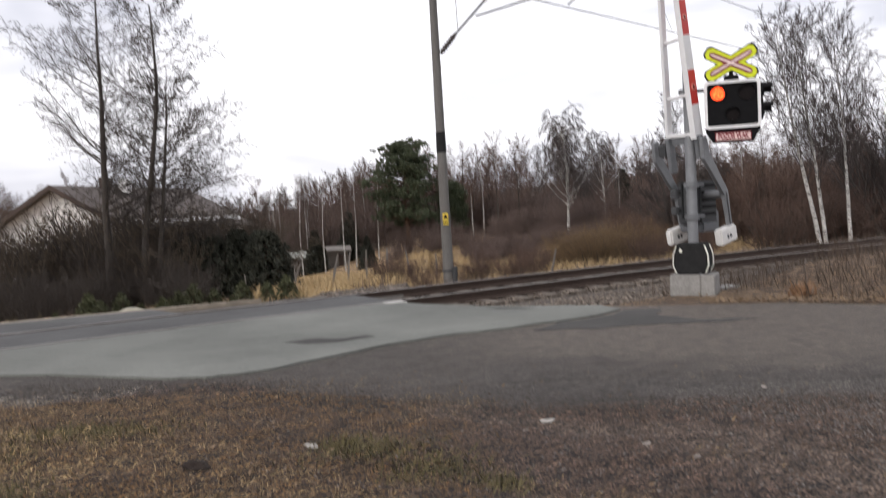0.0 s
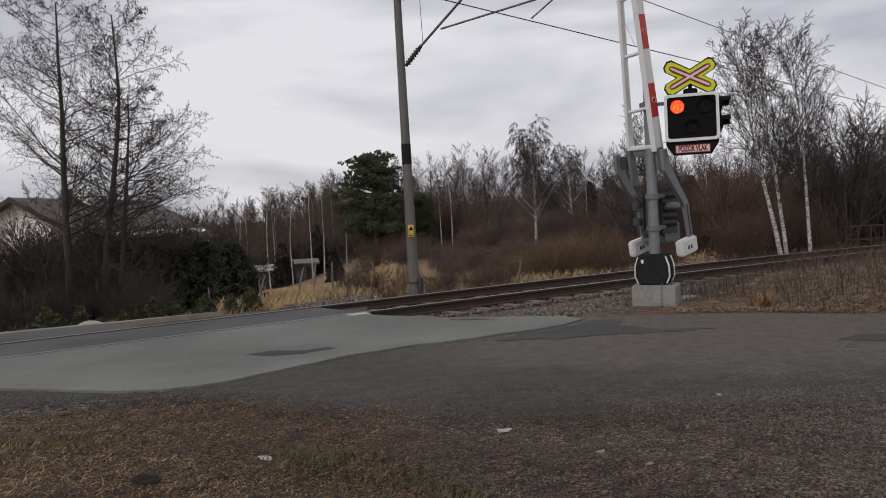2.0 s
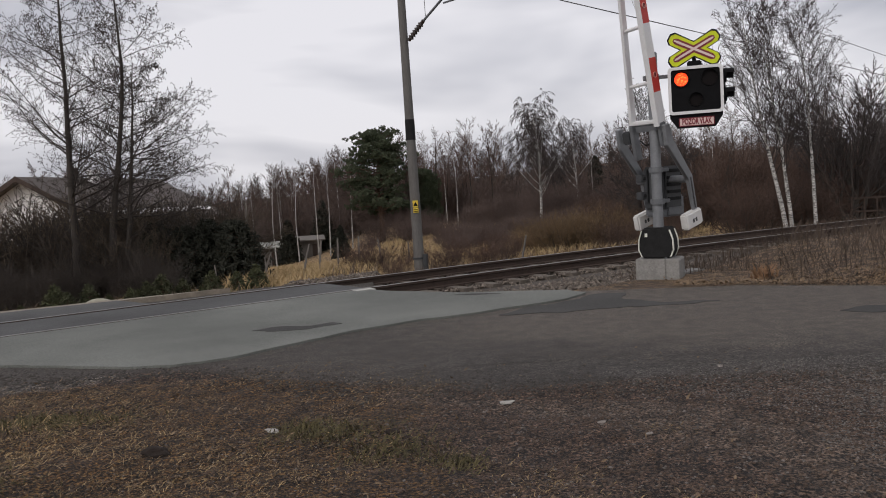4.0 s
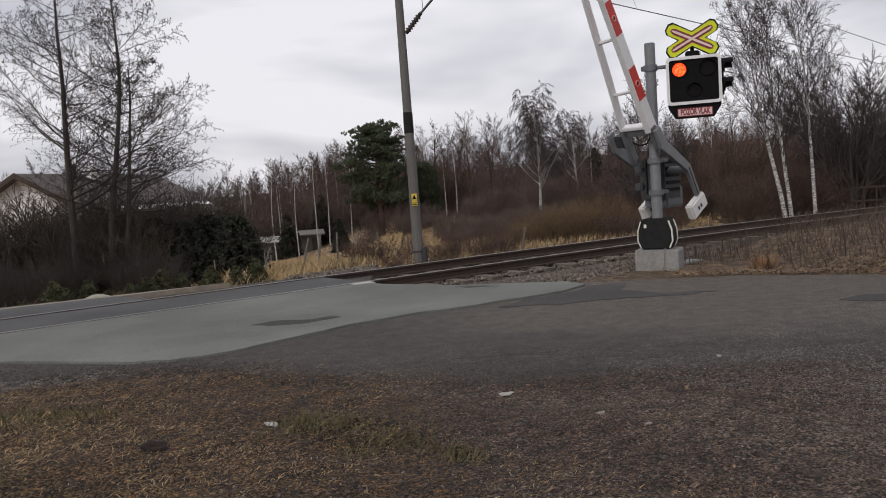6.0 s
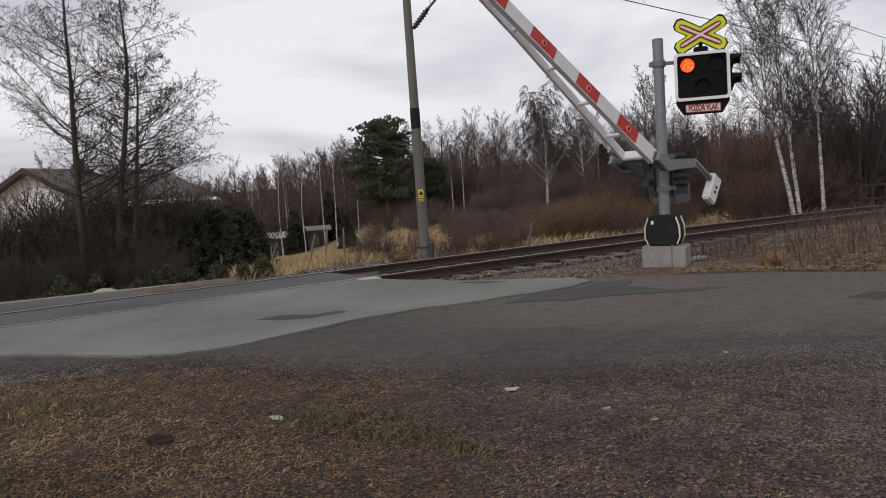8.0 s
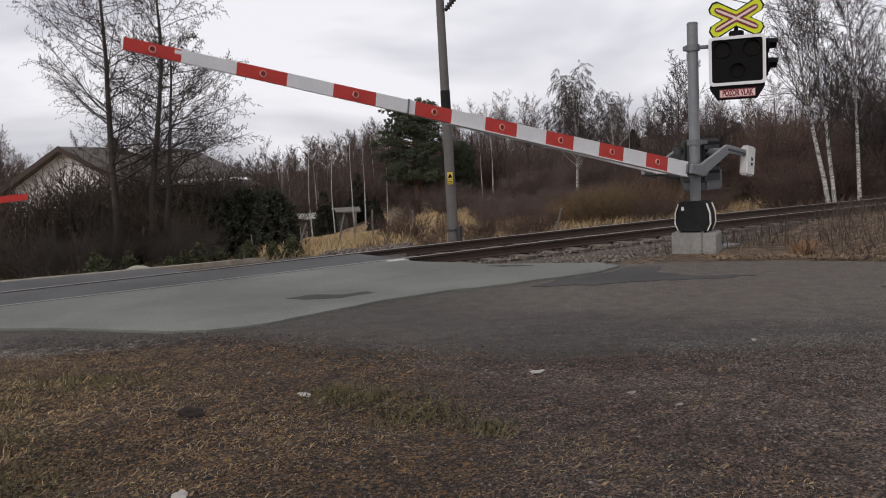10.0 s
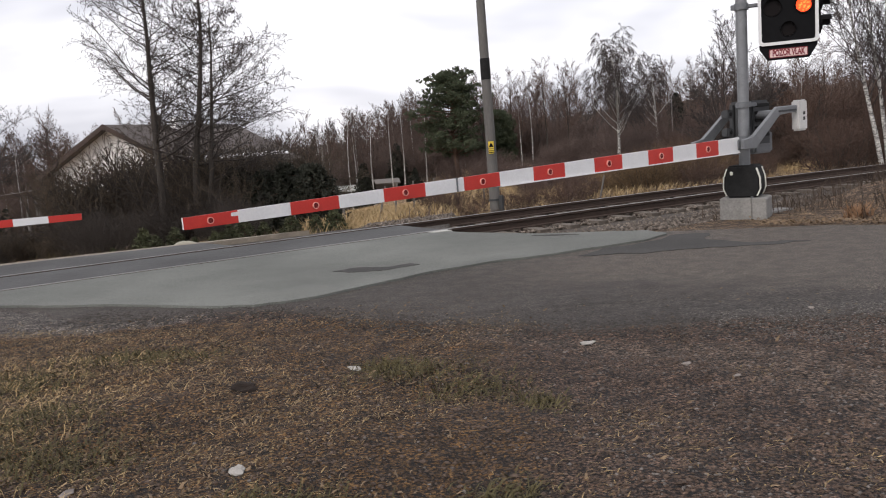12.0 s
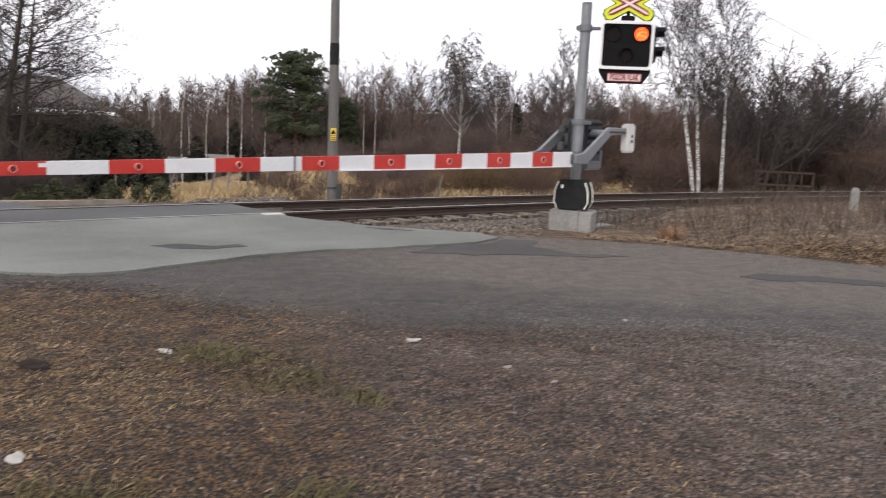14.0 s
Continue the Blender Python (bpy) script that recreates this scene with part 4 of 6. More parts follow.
def text_mesh(name, body, size, m, mat, parent, label, extrude=0.002, width=None):
    cu = bpy.data.curves.new(name, "FONT")
    cu.body, cu.size, cu.align_x, cu.align_y, cu.extrude = body, size, "CENTER", "CENTER", extrude
    cu.offset = 0.005
    tmp = bpy.data.objects.new(name, cu)
    scene.collection.objects.link(tmp)
    bpy.context.view_layer.update()
    me = bpy.data.meshes.new_from_object(tmp.evaluated_get(bpy.context.evaluated_depsgraph_get()))
    bpy.data.objects.remove(tmp)
    me.materials.clear()
    me.materials.append(mat)
    if width:
        k = width / max(1e-6, max(v.co.x for v in me.vertices) - min(v.co.x for v in me.vertices))
        me.transform(Matrix.Diagonal((k, 1, 1, 1)))
    me.transform(m)
    ob = new(name, me)
    ob.parent = parent
    ob["label"] = label
    return ob


text_mesh("lettering", "POZOR VLAK", 0.115, pose(HX, -0.108, HZ - 0.462, 90, 0, 0), M_MAROON, plate, "dark red capital letters", width=0.42)
# crossbuck: X-shaped board
CX, CZ = HX, 3.335


def cross_outline(half_w, half_h, w):
    """The outline of an X whose arms have the half width w."""
    a = math.atan2(half_h, half_w)
    d1, d2 = Vector((math.cos(a), math.sin(a))), Vector((math.cos(a), -math.sin(a)))
    L = math.hypot(half_w, half_h)
    pts = []
    for d, nxt in ((d2, d1), (d1, -d2), (-d2, -d1), (-d1, d2)):
        n = Vector((-d.y, d.x))
        pts += [d * (L - 0.05) - n * w, d * L - n * (w * 0.5), d * L + n * (w * 0.5), d * (L - 0.05) + n * w]
        half = math.acos(max(-1, min(1, d.dot(nxt)))) / 2
        mid = (d + nxt).normalized()
        pts.append(mid * (w / math.sin(half)))
    return pts


buck = None
for nm, hw, hh, w, y0, y1, mat, lab in (("crossbuck", 0.345, 0.195, 0.094, -0.06, -0.04, M_YELLOW, "fluorescent yellow X-shaped board"), ("cross_band", 0.290, 0.153, 0.044, -0.066, -0.058, M_MAROON, "dark red cross band"), ("cross_band_face", 0.278, 0.145, 0.016, -0.071, -0.064, M_PINK, "pale cross")):
    bm = bmesh.new()
    prism(bm, [(CX + p.x, CZ + p.y) for p in cross_outline(hw, hh, w)], y0, y1)
    o = part(nm, bm, mat, buck or signal, lab)
    buck = buck or o
bm = bmesh.new()
o1, i1 = cross_outline(0.353, 0.203, 0.099), cross_outline(0.336, 0.187, 0.087)
vo, vi = [bm.verts.new((CX + p.x, -0.0655, CZ + p.y)) for p in o1], [bm.verts.new((CX + p.x, -0.0655, CZ + p.y)) for p in i1]
for k in range(len(vo)):
    bm.faces.new((vo[k], vo[(k + 1) % len(vo)], vi[(k + 1) % len(vo)], vi[k]))
r = bmesh.ops.extrude_face_region(bm, geom=bm.faces[:])
for v in [g for g in r["geom"] if isinstance(g, bmesh.types.BMVert)]:
    v.co.y += 0.03
part("crossbuck_edge", bm, M_BLACKMATT, buck, "dark board edge")
bm = bmesh.new()
box(bm, CX - 0.10, CX + 0.10, -0.07, 0.05, HZ + 0.335, HZ + 0.43, 0.015)
rod(bm, (CX, 0.0, HZ + 0.42), (CX, 0.0, CZ + 0.1), 0.03)
part("bell", bm, M_BLACK, signal, "dark bell housing under the crossbuck")
# second lamp head turned to the side road, seen edge on
bm = bmesh.new()
box(bm, HX + 0.375, HX + 0.43, 0.0, 0.16, HZ - 0.25, HZ + 0.30, 0.02)
side = part("side_lamp_head", bm, M_BLACK, signal, "black lamp housing turned to the side road")
for z in (0.19, -0.09):
    bm = bmesh.new()
    for k in range(10):
        a0, a1 = math.pi * k / 10 - 0.3, math.pi * (k + 1.0) / 10 - 0.3
        for x0, x1, rr in ((0.42, 0.56, 0.105),):
            vs = [bm.verts.new((HX + x, 0.05 + rad * math.cos(a), HZ + z + rad * math.sin(a))) for x in (x0, x1) for rad in (rr, rr - 0.01) for a in (a0, a1)]
            for q in ((0, 1, 5, 4), (2, 6, 7, 3), (4, 5, 7, 6), (0, 2, 3, 1)):
                bm.faces.new([vs[i] for i in q])
    rod(bm, (HX + 0.42, 0.05, HZ + z), (HX + 0.445, 0.05, HZ + z), 0.1, seg=16)
    part("side_hood", bm, M_BLACK, side, "deep black lens hood")

# ---- overhead line ----
MAST = Vector((-0.09, 17.3))
ARM = Vector((0.75, -0.66)).normalized()
mast = empty("catenary_mast", pose(MAST.x, MAST.y, height(MAST.x, MAST.y), 0, -0.55, math.degrees(math.atan2(ARM.y, ARM.x))), "grey concrete overhead line mast with a black band beside the track", "mast")
MB = -height(MAST.x, MAST.y)


def rel(a, z):
    return (a, 0, z + MB)


bm = bmesh.new()
rod(bm, (0, 0, -0.3), (0, 0, 6.2 + MB), 0.118, 0.080, seg=20)
part("mast_pole", bm, M_MAST, mast, "tapering grey concrete pole", smooth=False)
bm = bmesh.new()
rod(bm, rel(0, 2.62), rel(0, 3.06), 0.107, 0.103, seg=20)
part("mast_band", bm, M_BLACKMATT, mast, "black painted band")
bm = bmesh.new()
rod(bm, rel(0, 0.05), rel(0, 0.09), 0.135, seg=20)
box(bm, 0.13, 0.24, -0.03, 0.03, MB - 0.35, MB + 0.16, 0.01)
part("earthing_clamp", bm, M_DARKBOX, mast, "dark earthing clamp")
bm = bmesh.new()
rod(bm, rel(0, 6.2), rel(0, 6.28), 0.10, 0.085, seg=20)
part("mast_cap", bm, M_GREYPAINT, mast)
SIGN = pose(0, 0, 0, 0, 0, -math.degrees(math.atan2(ARM.y, ARM.x)) + 1)
sign_plate = None
for z0, z1 in ((1.17, 1.32), (1.06, 1.16)):
    bm = bmesh.new()
    box(bm, -0.058, 0.058, -0.138, -0.123, MB + z0, MB + z1, 0.003, m=SIGN)
    sp = part("warning_plate", bm, M_YELLOW2, mast, "small yellow warning plate")
    bm = bmesh.new()
    if z0 > 1.1:
        prism(bm, [(-0.05, MB + z0 + 0.03), (0.05, MB + z0 + 0.03), (0.0, MB + z1 - 0.02)], -0.143, -0.137)
    else:
        box(bm, -0.05, 0.05, -0.143, -0.137, MB + z0 + 0.02, MB + z0 + 0.035)
        box(bm, -0.05, 0.05, -0.143, -0.137, MB + z0 + 0.055, MB + z0 + 0.07)
    for v in bm.verts:
        v.co = SIGN @ v.co
    part("plate_mark", bm, M_BLACK, sp, "black mark")
# cantilever
TUBES = (((0.14, 4.72), (0.58, 5.05), 0.04, M_INSUL, "insulator"), ((0.58, 5.05), (3.03, 6.62), 0.026, M_GREYPAINT, "diagonal_tube"), ((1.14, 5.30), (4.13, 5.43), 0.021, M_GREYPAINT, "registration_tube"), ((3.92, 5.38), (3.32, 5.07), 0.015, M_GREYPAINT, "steady_arm"), ((0.08, 6.14), (0.62, 6.2), 0.035, M_INSUL, "insulator"), ((0.62, 6.2), (0.64, 5.1), 0.006, M_WIRE, "stay_wire"))
for a, b, r, mt, nm in TUBES:
    bm = bmesh.new()
    rod(bm, rel(*a), rel(*b), r, seg=10)
    if nm == "insulator":
        for k in range(6):
            p0, p1 = Vector(rel(*a)).lerp(Vector(rel(*b)), 0.15 + 0.13 * k), Vector(rel(*a)).lerp(Vector(rel(*b)), 0.19 + 0.13 * k)
            rod(bm, p0, p1, r * 1.7, r * 1.2, seg=12)
    part(nm, bm, mt, mast, "brown ribbed insulator" if nm == "insulator" else "")


def overhead(name, start, heading, slope, sag, r, label, reach=(-45, 90)):
    pts = []
    for s in np.linspace(reach[0], reach[1], 55):
        z = start[2] + slope * max(-20, min(s, 24)) + sag * ((s / 30.0) ** 2)
        pts.append((start[0] + math.sin(radians(heading)) * s, start[1] + math.cos(radians(heading)) * s, z))
    v, f = tube_mesh([(a, r, b, r) for a, b in zip(pts, pts[1:])], 5)
    return tagged(quads_ob(name, v, f, M_WIRE), label, "wire", "overhead wires")


overhead("overhead_wire", (2.29, 15.1, 5.06), 50, -0.033, 0.0, 0.011, "thin dark contact wire hanging over the track")
overhead("overhead_wire", (1.9, 15.45, 6.55), 50, -0.068, 0.25, 0.010, "thin dark carrying wire above the contact wire")
for s in (-9.0, -3.5, 3.5, 9.0, 15.0):
    h = radians(50)
    a = Vector((2.29 + math.sin(h) * s, 15.1 + math.cos(h) * s, 5.06 - 0.033 * s))
    b = Vector((1.9 + math.sin(h) * s, 15.45 + math.cos(h) * s, 6.55 - 0.068 * s + 0.25 * (s / 30) ** 2))
    v, f = tube_mesh([(a, 0.004, b, 0.004)], 4)
    tagged(quads_ob("dropper_wire", v, f, M_WIRE), "thin vertical dropper between the overhead wires", "wire", "dropper wires")


# ---- trees and shrubs ----
def unit(v):
    return v / max(1e-9, np.linalg.norm(v))


class Grower:
    """Grows a bare tree as lists of thick and thin tapered segments."""

    def __init__(self, seed):
        self.r = np.random.RandomState(seed)
        self.thick, self.thin, self.tips = [], [], []

    def limb(self, p, d, length, radius, level, cfg):
        segs = cfg["segs"][level]
        pts = [np.array(p, float)]
        d = unit(np.array(d, float))
        out = self.thick if level <= cfg.get("bark_levels", 0) else self.thin
        rmin = cfg.get("rmin", 0.004)
        for k in range(segs):
            up = cfg["lift"][level]
            d = unit(d + self.r.normal(0, cfg["wander"][level], 3) + np.array([0, 0, up]))
            q = pts[-1] + d * length / segs
            t0, t1 = k / segs, (k + 1) / segs
            out.append((pts[-1], max(rmin, radius * (1 - 0.85 * t0)), q, max(rmin, radius * (1 - 0.85 * t1))))
            pts.append(q)
        if level == len(cfg["segs"]) - 1:
            self.tips.append(pts[-1])
            return
        n = cfg["kids"][level]
        n = max(1, int(n * self.r.uniform(0.8, 1.2)))
        lo = cfg["bare"][level]
        for k in range(n):
            t = lo + (1 - lo) * (k + self.r.uniform(0.1, 0.9)) / n
            i = min(segs - 1, int(t * segs))
            f = t * segs - i
            base = pts[i] * (1 - f) + pts[i + 1] * f
            axis = unit(pts[i + 1] - pts[i])
            side = unit(np.cross(axis, self.r.normal(0, 1, 3)))
            ang = radians(cfg["angle"][level] + self.r.uniform(-14, 14))
            kd = unit(axis * math.cos(ang) + side * math.sin(ang))
            taper = cfg["shape"](t) if level == 0 else (1.05 - 0.6 * t)
            ln = length * cfg["ratio"][level] * taper * self.r.uniform(0.75, 1.2)
            self.limb(base, kd, ln, max(rmin, radius * (1 - 0.8 * t) * cfg["thin"][level]), level + 1, cfg)


def tree_parts(thing, g, bark, twig, tip=None, tip_size=0.02, trunk_sides=7):
    v, f = tube_mesh(g.thick, trunk_sides)
    quads_ob("trunk", v, f, bark, thing, smooth=True)
    v, f = tube_mesh(g.thin, 3)
    quads_ob("crown", v, f, twig, thing)
    if tip:
        rr = np.random.RandomState(7)
        segs = []
        for t in g.tips:
            if rr.rand() < 0.75:
                d = np.array([rr.normal(0, 0.3), rr.normal(0, 0.3), -1.0])
                segs.append((t, tip_size * 0.5, t + d * tip_size * 3.0, tip_size * 0.7))
        v, f = tube_mesh(segs, 4)
        quads_ob("catkin_mass", v, f, tip, thing, "dark hanging catkins and cones")
    return thing


ALDER = dict(segs=[12, 6, 4, 3], wander=[0.035, 0.075, 0.12, 0.16], lift=[0.05, 0.03, 0.03, 0.0], kids=[52, 13, 7], bare=[0.27, 0.18, 0.12], angle=[68, 40, 42], ratio=[0.33, 0.38, 0.40],
             thin=[0.34, 0.45, 0.5], shape=lambda t: 0.35 + 1.15 * (1 - t) ** 0.8 if t > 0.3 else 1.1, bark_levels=0, rmin=0.0034)
FOREST = dict(segs=[8, 4, 3, 2], wander=[0.03, 0.08, 0.14, 0.2], lift=[0.05, 0.10, 0.05, 0.0], kids=[28, 8, 5], bare=[0.32, 0.15, 0.1], angle=[40, 36, 38], ratio=[0.27, 0.48, 0.5], thin=[0.30, 0.4, 0.5],
              shape=lambda t: 0.5 + 0.9 * (1 - t), bark_levels=0, rmin=0.0085)
FARWOOD = dict(segs=[6, 3, 2], wander=[0.03, 0.10, 0.2], lift=[0.05, 0.12, 0.05], kids=[34, 8], bare=[0.30, 0.1], angle=[38, 36], ratio=[0.28, 0.5], thin=[0.3, 0.45],
               shape=lambda t: 0.5 + 0.9 * (1 - t), bark_levels=0, rmin=0.014)
BIRCH = dict(segs=[12, 6, 5, 4], wander=[0.03, 0.06, 0.10, 0.13], lift=[0.05, 0.06, 0.0, -0.03], kids=[36, 11, 7], bare=[0.28, 0.2, 0.1], angle=[34, 34, 36], ratio=[0.36, 0.42, 0.45],
             thin=[0.34, 0.4, 0.5], shape=lambda t: 0.5 + 0.9 * (1 - t), bark_levels=0, rmin=0.0052)
WEEPING = dict(segs=[9, 6, 8, 4], wander=[0.035, 0.06, 0.05, 0.08], lift=[0.04, 0.10, -0.22, -0.50], kids=[22, 18, 8], bare=[0.32, 0.25, 0.1], angle=[46, 50, 30], ratio=[0.50, 0.46, 0.45],
               thin=[0.36, 0.3, 0.6], shape=lambda t: 0.6 + 0.6 * (1 - t), bark_levels=1, rmin=0.0075)
WILLOW = dict(segs=[7, 5, 4, 3], wander=[0.06, 0.08, 0.12, 0.15], lift=[0.06, 0.08, 0.04, 0.0], kids=[16, 9, 5], bare=[0.14, 0.2, 0.1], angle=[36, 36, 38], ratio=[0.62, 0.5, 0.45],
              thin=[0.5, 0.45, 0.5], shape=lambda t: 0.5 + 0.6 * (1 - t), bark_levels=1, rmin=0.0085)


def grow(seed, cfg, h, r, lean=(0, 0), stems=1, spread=0.0):
    g = Grower(seed)
    for k in range(stems):
        a = 2.4 * k + seed
        d = (lean[0] + spread * math.cos(a), lean[1] + spread * math.sin(a), 1)
        g.limb((0.12 * math.cos(a) * (stems > 1), 0.12 * math.sin(a) * (stems > 1), -0.15), d, h * (1 - 0.08 * k), r * (1 - 0.1 * k), 0, cfg)
    return g


def place(name, x, y, label, category, group, g, bark, twig, tip=None, tip_size=0.02, rz=0.0, dz=0.0):
    thing = empty(name, pose(x, y, height(x, y) + dz, 0, 0, rz), label, category, group)
    return tree_parts(thing, g, bark, twig, tip, tip_size)


# two tall alders beside the road beyond the rails
place("alder_tree", -8.35, 19.4, "tall bare alder with dark trunk and hanging catkins", "tree", "alders", grow(3, ALDER, 7.75, 0.112, (0.04, 0.0)), M_BARK, M_TWIG, M_TWIG, 0.0115)
place("alder_tree", -7.6, 19.6, "tall bare alder with dark trunk and hanging catkins", "tree", "alders", grow(12, ALDER, 7.45, 0.102, (0.13, 0.0)), M_BARK, M_TWIG, M_TWIG, 0.0115)
place("alder_tree", -7.35, 19.7, "slender leaning bare alder", "tree", "alders", grow(14, ALDER, 5.6, 0.085, (0.15, 0.03)), M_BARK, M_TWIG, M_TWIG, 0.0115)
place("alder_tree", -13.95, 20.5, "bare alder at the roadside bend", "tree", "alders", grow(21, ALDER, 6.2, 0.10, (0.0, 0.0)), M_BARK, M_TWIG, M_TWIG, 0.0115)

# weeping birches in the meadow
place("weeping_birch", 6.9, 44.7, "bare weeping birch with white trunk and hanging twigs", "tree", "birches", grow(5, WEEPING, 6.3, 0.095, (0.0, 0.0), 2, 0.10), M_BIRCH, M_BIRCHTWIG)
place("weeping_birch", 11.9, 58.0, "smaller bare weeping birch", "tree", "birches", grow(9, WEEPING, 6.0, 0.10), M_BIRCH, M_BIRCHTWIG)
# birch clump by the track
place("birch_tree", 11.05, 23.6, "bare birch with white trunk beside the track", "tree", "birches", grow(31, BIRCH, 6.8, 0.075, (-0.16, 0.0)), M_BIRCH, M_BIRCHTWIG)
place("birch_tree", 11.28, 23.75, "bare birch with white trunk beside the track", "tree", "birches", grow(33, BIRCH, 6.6, 0.068, (-0.09, 0.02)), M_BIRCH, M_BIRCHTWIG)
place("birch_tree", 12.15, 24.1, "bare birch with white trunk beside the track", "tree", "birches", grow(37, BIRCH, 6.6, 0.066, (0.03, 0.0)), M_BIRCH, M_BIRCHTWIG)
place("birch_tree", 8.0, 28.0, "slender bare birch behind the signal", "tree", "birches", grow(41, BIRCH, 4.9, 0.05, (0.02, 0.0)), M_BIRCHTWIG, M_BIRCHTWIG)
# spreading willows on the bank
for k, (x, y, h, r, sd) in enumerate(((15.2, 27.5, 5.6, 0.13, 51), (17.6, 29.5, 6.0, 0.14, 53), (20.5, 31.0, 5.2, 0.13, 57), (24.5, 33.0, 4.6, 0.12, 59), (29.5, 35.5, 5.0, 0.12, 61), (9.6, 32.0, 4.2, 0.10, 63))):
    place("willow_tree", x, y, "bare many-stemmed willow on the track bank", "tree", "willows", grow(sd, WILLOW, h * 0.86, r * 0.8, (0.03, 0), 5, 0.40), M_BARK, M_BIRCHTWIG)


# ---- conifers ----
def needles(name, centres, size, count, mat, parent, seed, label="", stretch=(1, 1, 1), droop=-0.1):
    """Tufts of short flat needles round many centres, as one crown mesh."""
    rr = np.random.RandomState(seed)
    c = np.repeat(np.asarray(centres, float), count, axis=0)
    n = len(c)
    d = rr.normal(0, 1, (n, 3)) * np.array(stretch)
    d[:, 2] += droop
    d /= np.linalg.norm(d, axis=1, keepdims=True)
    ln = size * rr.uniform(0.5, 1.2, (n, 1))
    side = np.cross(d, rr.normal(0, 1, (n, 3)))
    side /= np.linalg.norm(side, axis=1, keepdims=True)
    w = ln * 0.16
    p0 = c + d * ln * 0.1
    v = np.stack([p0 - side * w * 0.4, p0 + side * w * 0.4, p0 + d * ln * 0.6 + side * w, p0 + d * ln, p0 + d * ln * 0.6 - side * w], axis=1).reshape(-1, 3)
    f = (np.arange(n) * 5)[:, None] + np.array([[0, 1, 2, 4]])
    f2 = (np.arange(n) * 5)[:, None] + np.array([[4, 2, 3, 3]])
    me_faces = [tuple(q) for q in f] + [tuple(q[:3]) for q in f2]
    return mesh_ob(name, v, me_faces, mat, parent, label)


def pine(x, y, h, w, seed):
    thing = empty("pine_tree", pose(x, y, height(x, y)), "dark green pine with a broad rounded crown", "tree", "pines")
    rr = np.random.RandomState(seed)
    segs, centres = [], []
    top = h * 0.93
    for k in range(9):
        segs.append((np.array([0.08 * math.sin(k), 0, h * k / 10]), 0.24 * (1 - k / 11), np.array([0.08 * math.sin(k + 1), 0, h * (k + 1) / 10]), 0.24 * (1 - (k + 1) / 11)))
    for k in range(84):
        t = 0.24 + 0.75 * ((k + rr.rand()) / 84) ** 0.9
        a = 2.4 * k + rr.uniform(-0.5, 0.5)
        dome = math.sqrt(max(0.03, 1 - (max(0.0, t - 0.45) / 0.56) ** 2))
        reach = w * 0.5 * dome * (0.45 + 0.55 * rr.rand()) * (0.78 if t < 0.45 else 1.0)
        p0 = np.array([0, 0, h * t * 0.92])
        p1 = p0 + np.array([math.cos(a) * reach, math.sin(a) * reach, reach * rr.uniform(0.05, 0.35)])
        segs.append((p0, 0.06, p1, 0.02))
        # flattened pads of needles along the outer half of the limb
        for s, size in ((0.5, 0.5), (0.78, 0.62), (1.0, 0.5)):
            c = p0 + (p1 - p0) * s + rr.normal(0, 0.10, 3)
            for j in range(17):
                d = rr.normal(0, 1, 3)
                d *= rr.rand() ** 0.33 / np.linalg.norm(d)
                centres.append(c + d * np.array([size, size, size * 0.42]))
    v, f = tube_mesh(segs, 6)
    quads_ob("trunk", v, f, M_PINEBARK, thing, smooth=True)
    needles("crown", centres, 0.115, 34, M_PINE, thing, seed, "dark green needle clumps", droop=0.2)
    return thing


def spruce_mesh(h, w, seed, mat, name, label, group, category="tree", tuft=0.22, rows=24, per=13, count=10, power=0.75):
    thing = empty(name, pose(0, 0, -50), label, category, group)
    rr = np.random.RandomState(seed)
    centres, segs = [], [(np.array([0, 0, -0.1]), 0.05 * h / 3, np.array([0, 0, h]), 0.01)]
    for k in range(rows):
        t = (k + 0.5) / rows
        r = w * 0.5 * (1 - t) ** power * rr.uniform(0.85, 1.1)
        m = max(3, int(per * (1 - 0.6 * t)))
        for j in range(m):
            a = 2 * math.pi * (j + rr.rand()) / m
            rad = r * rr.uniform(0.75, 1.15)
            end = np.array([math.cos(a) * rad, math.sin(a) * rad, h * t - 0.12 * rad])
            segs.append((np.array([0, 0, h * t]), 0.012, end, 0.004))
            for s in (0.5, 0.75, 1.0):
                centres.append(np.array([0, 0, h * t]) * (1 - s) + end * s)
    v, f = tube_mesh(segs, 4)
    quads_ob("trunk", v, f, M_PINEBARK, thing)
    needles("crown", centres, tuft, count, mat, thing, seed, droop=-0.15)
    return thing


pine(-2.4, 55.3, 8.2, 5.7, 4)
pine(0.75, 59.0, 4.6, 2.2, 6)
spruce = spruce_mesh(3.2, 2.2, 2, M_SPRUCE, "conifer_shrub", "dark dense conifer in the roadside hedge", "hedge conifers", "shrub")


def ground_pose(x, y, rz, s=1.0, dz=0.0):
    return pose(x, y, height(x, y) + dz, 0, 0, rz) @ Matrix.Scale(s, 4)


def scatter_copy(src, x, y, s, rz, label=None, dz=-0.05):
    src.scale = (s, s, s)
    o = copy_thing(src, pose(x, y, height(x, y) + dz, 0, 0, rz))
    if label:
        o["label"] = label
    return o


rnd = random.Random(5)


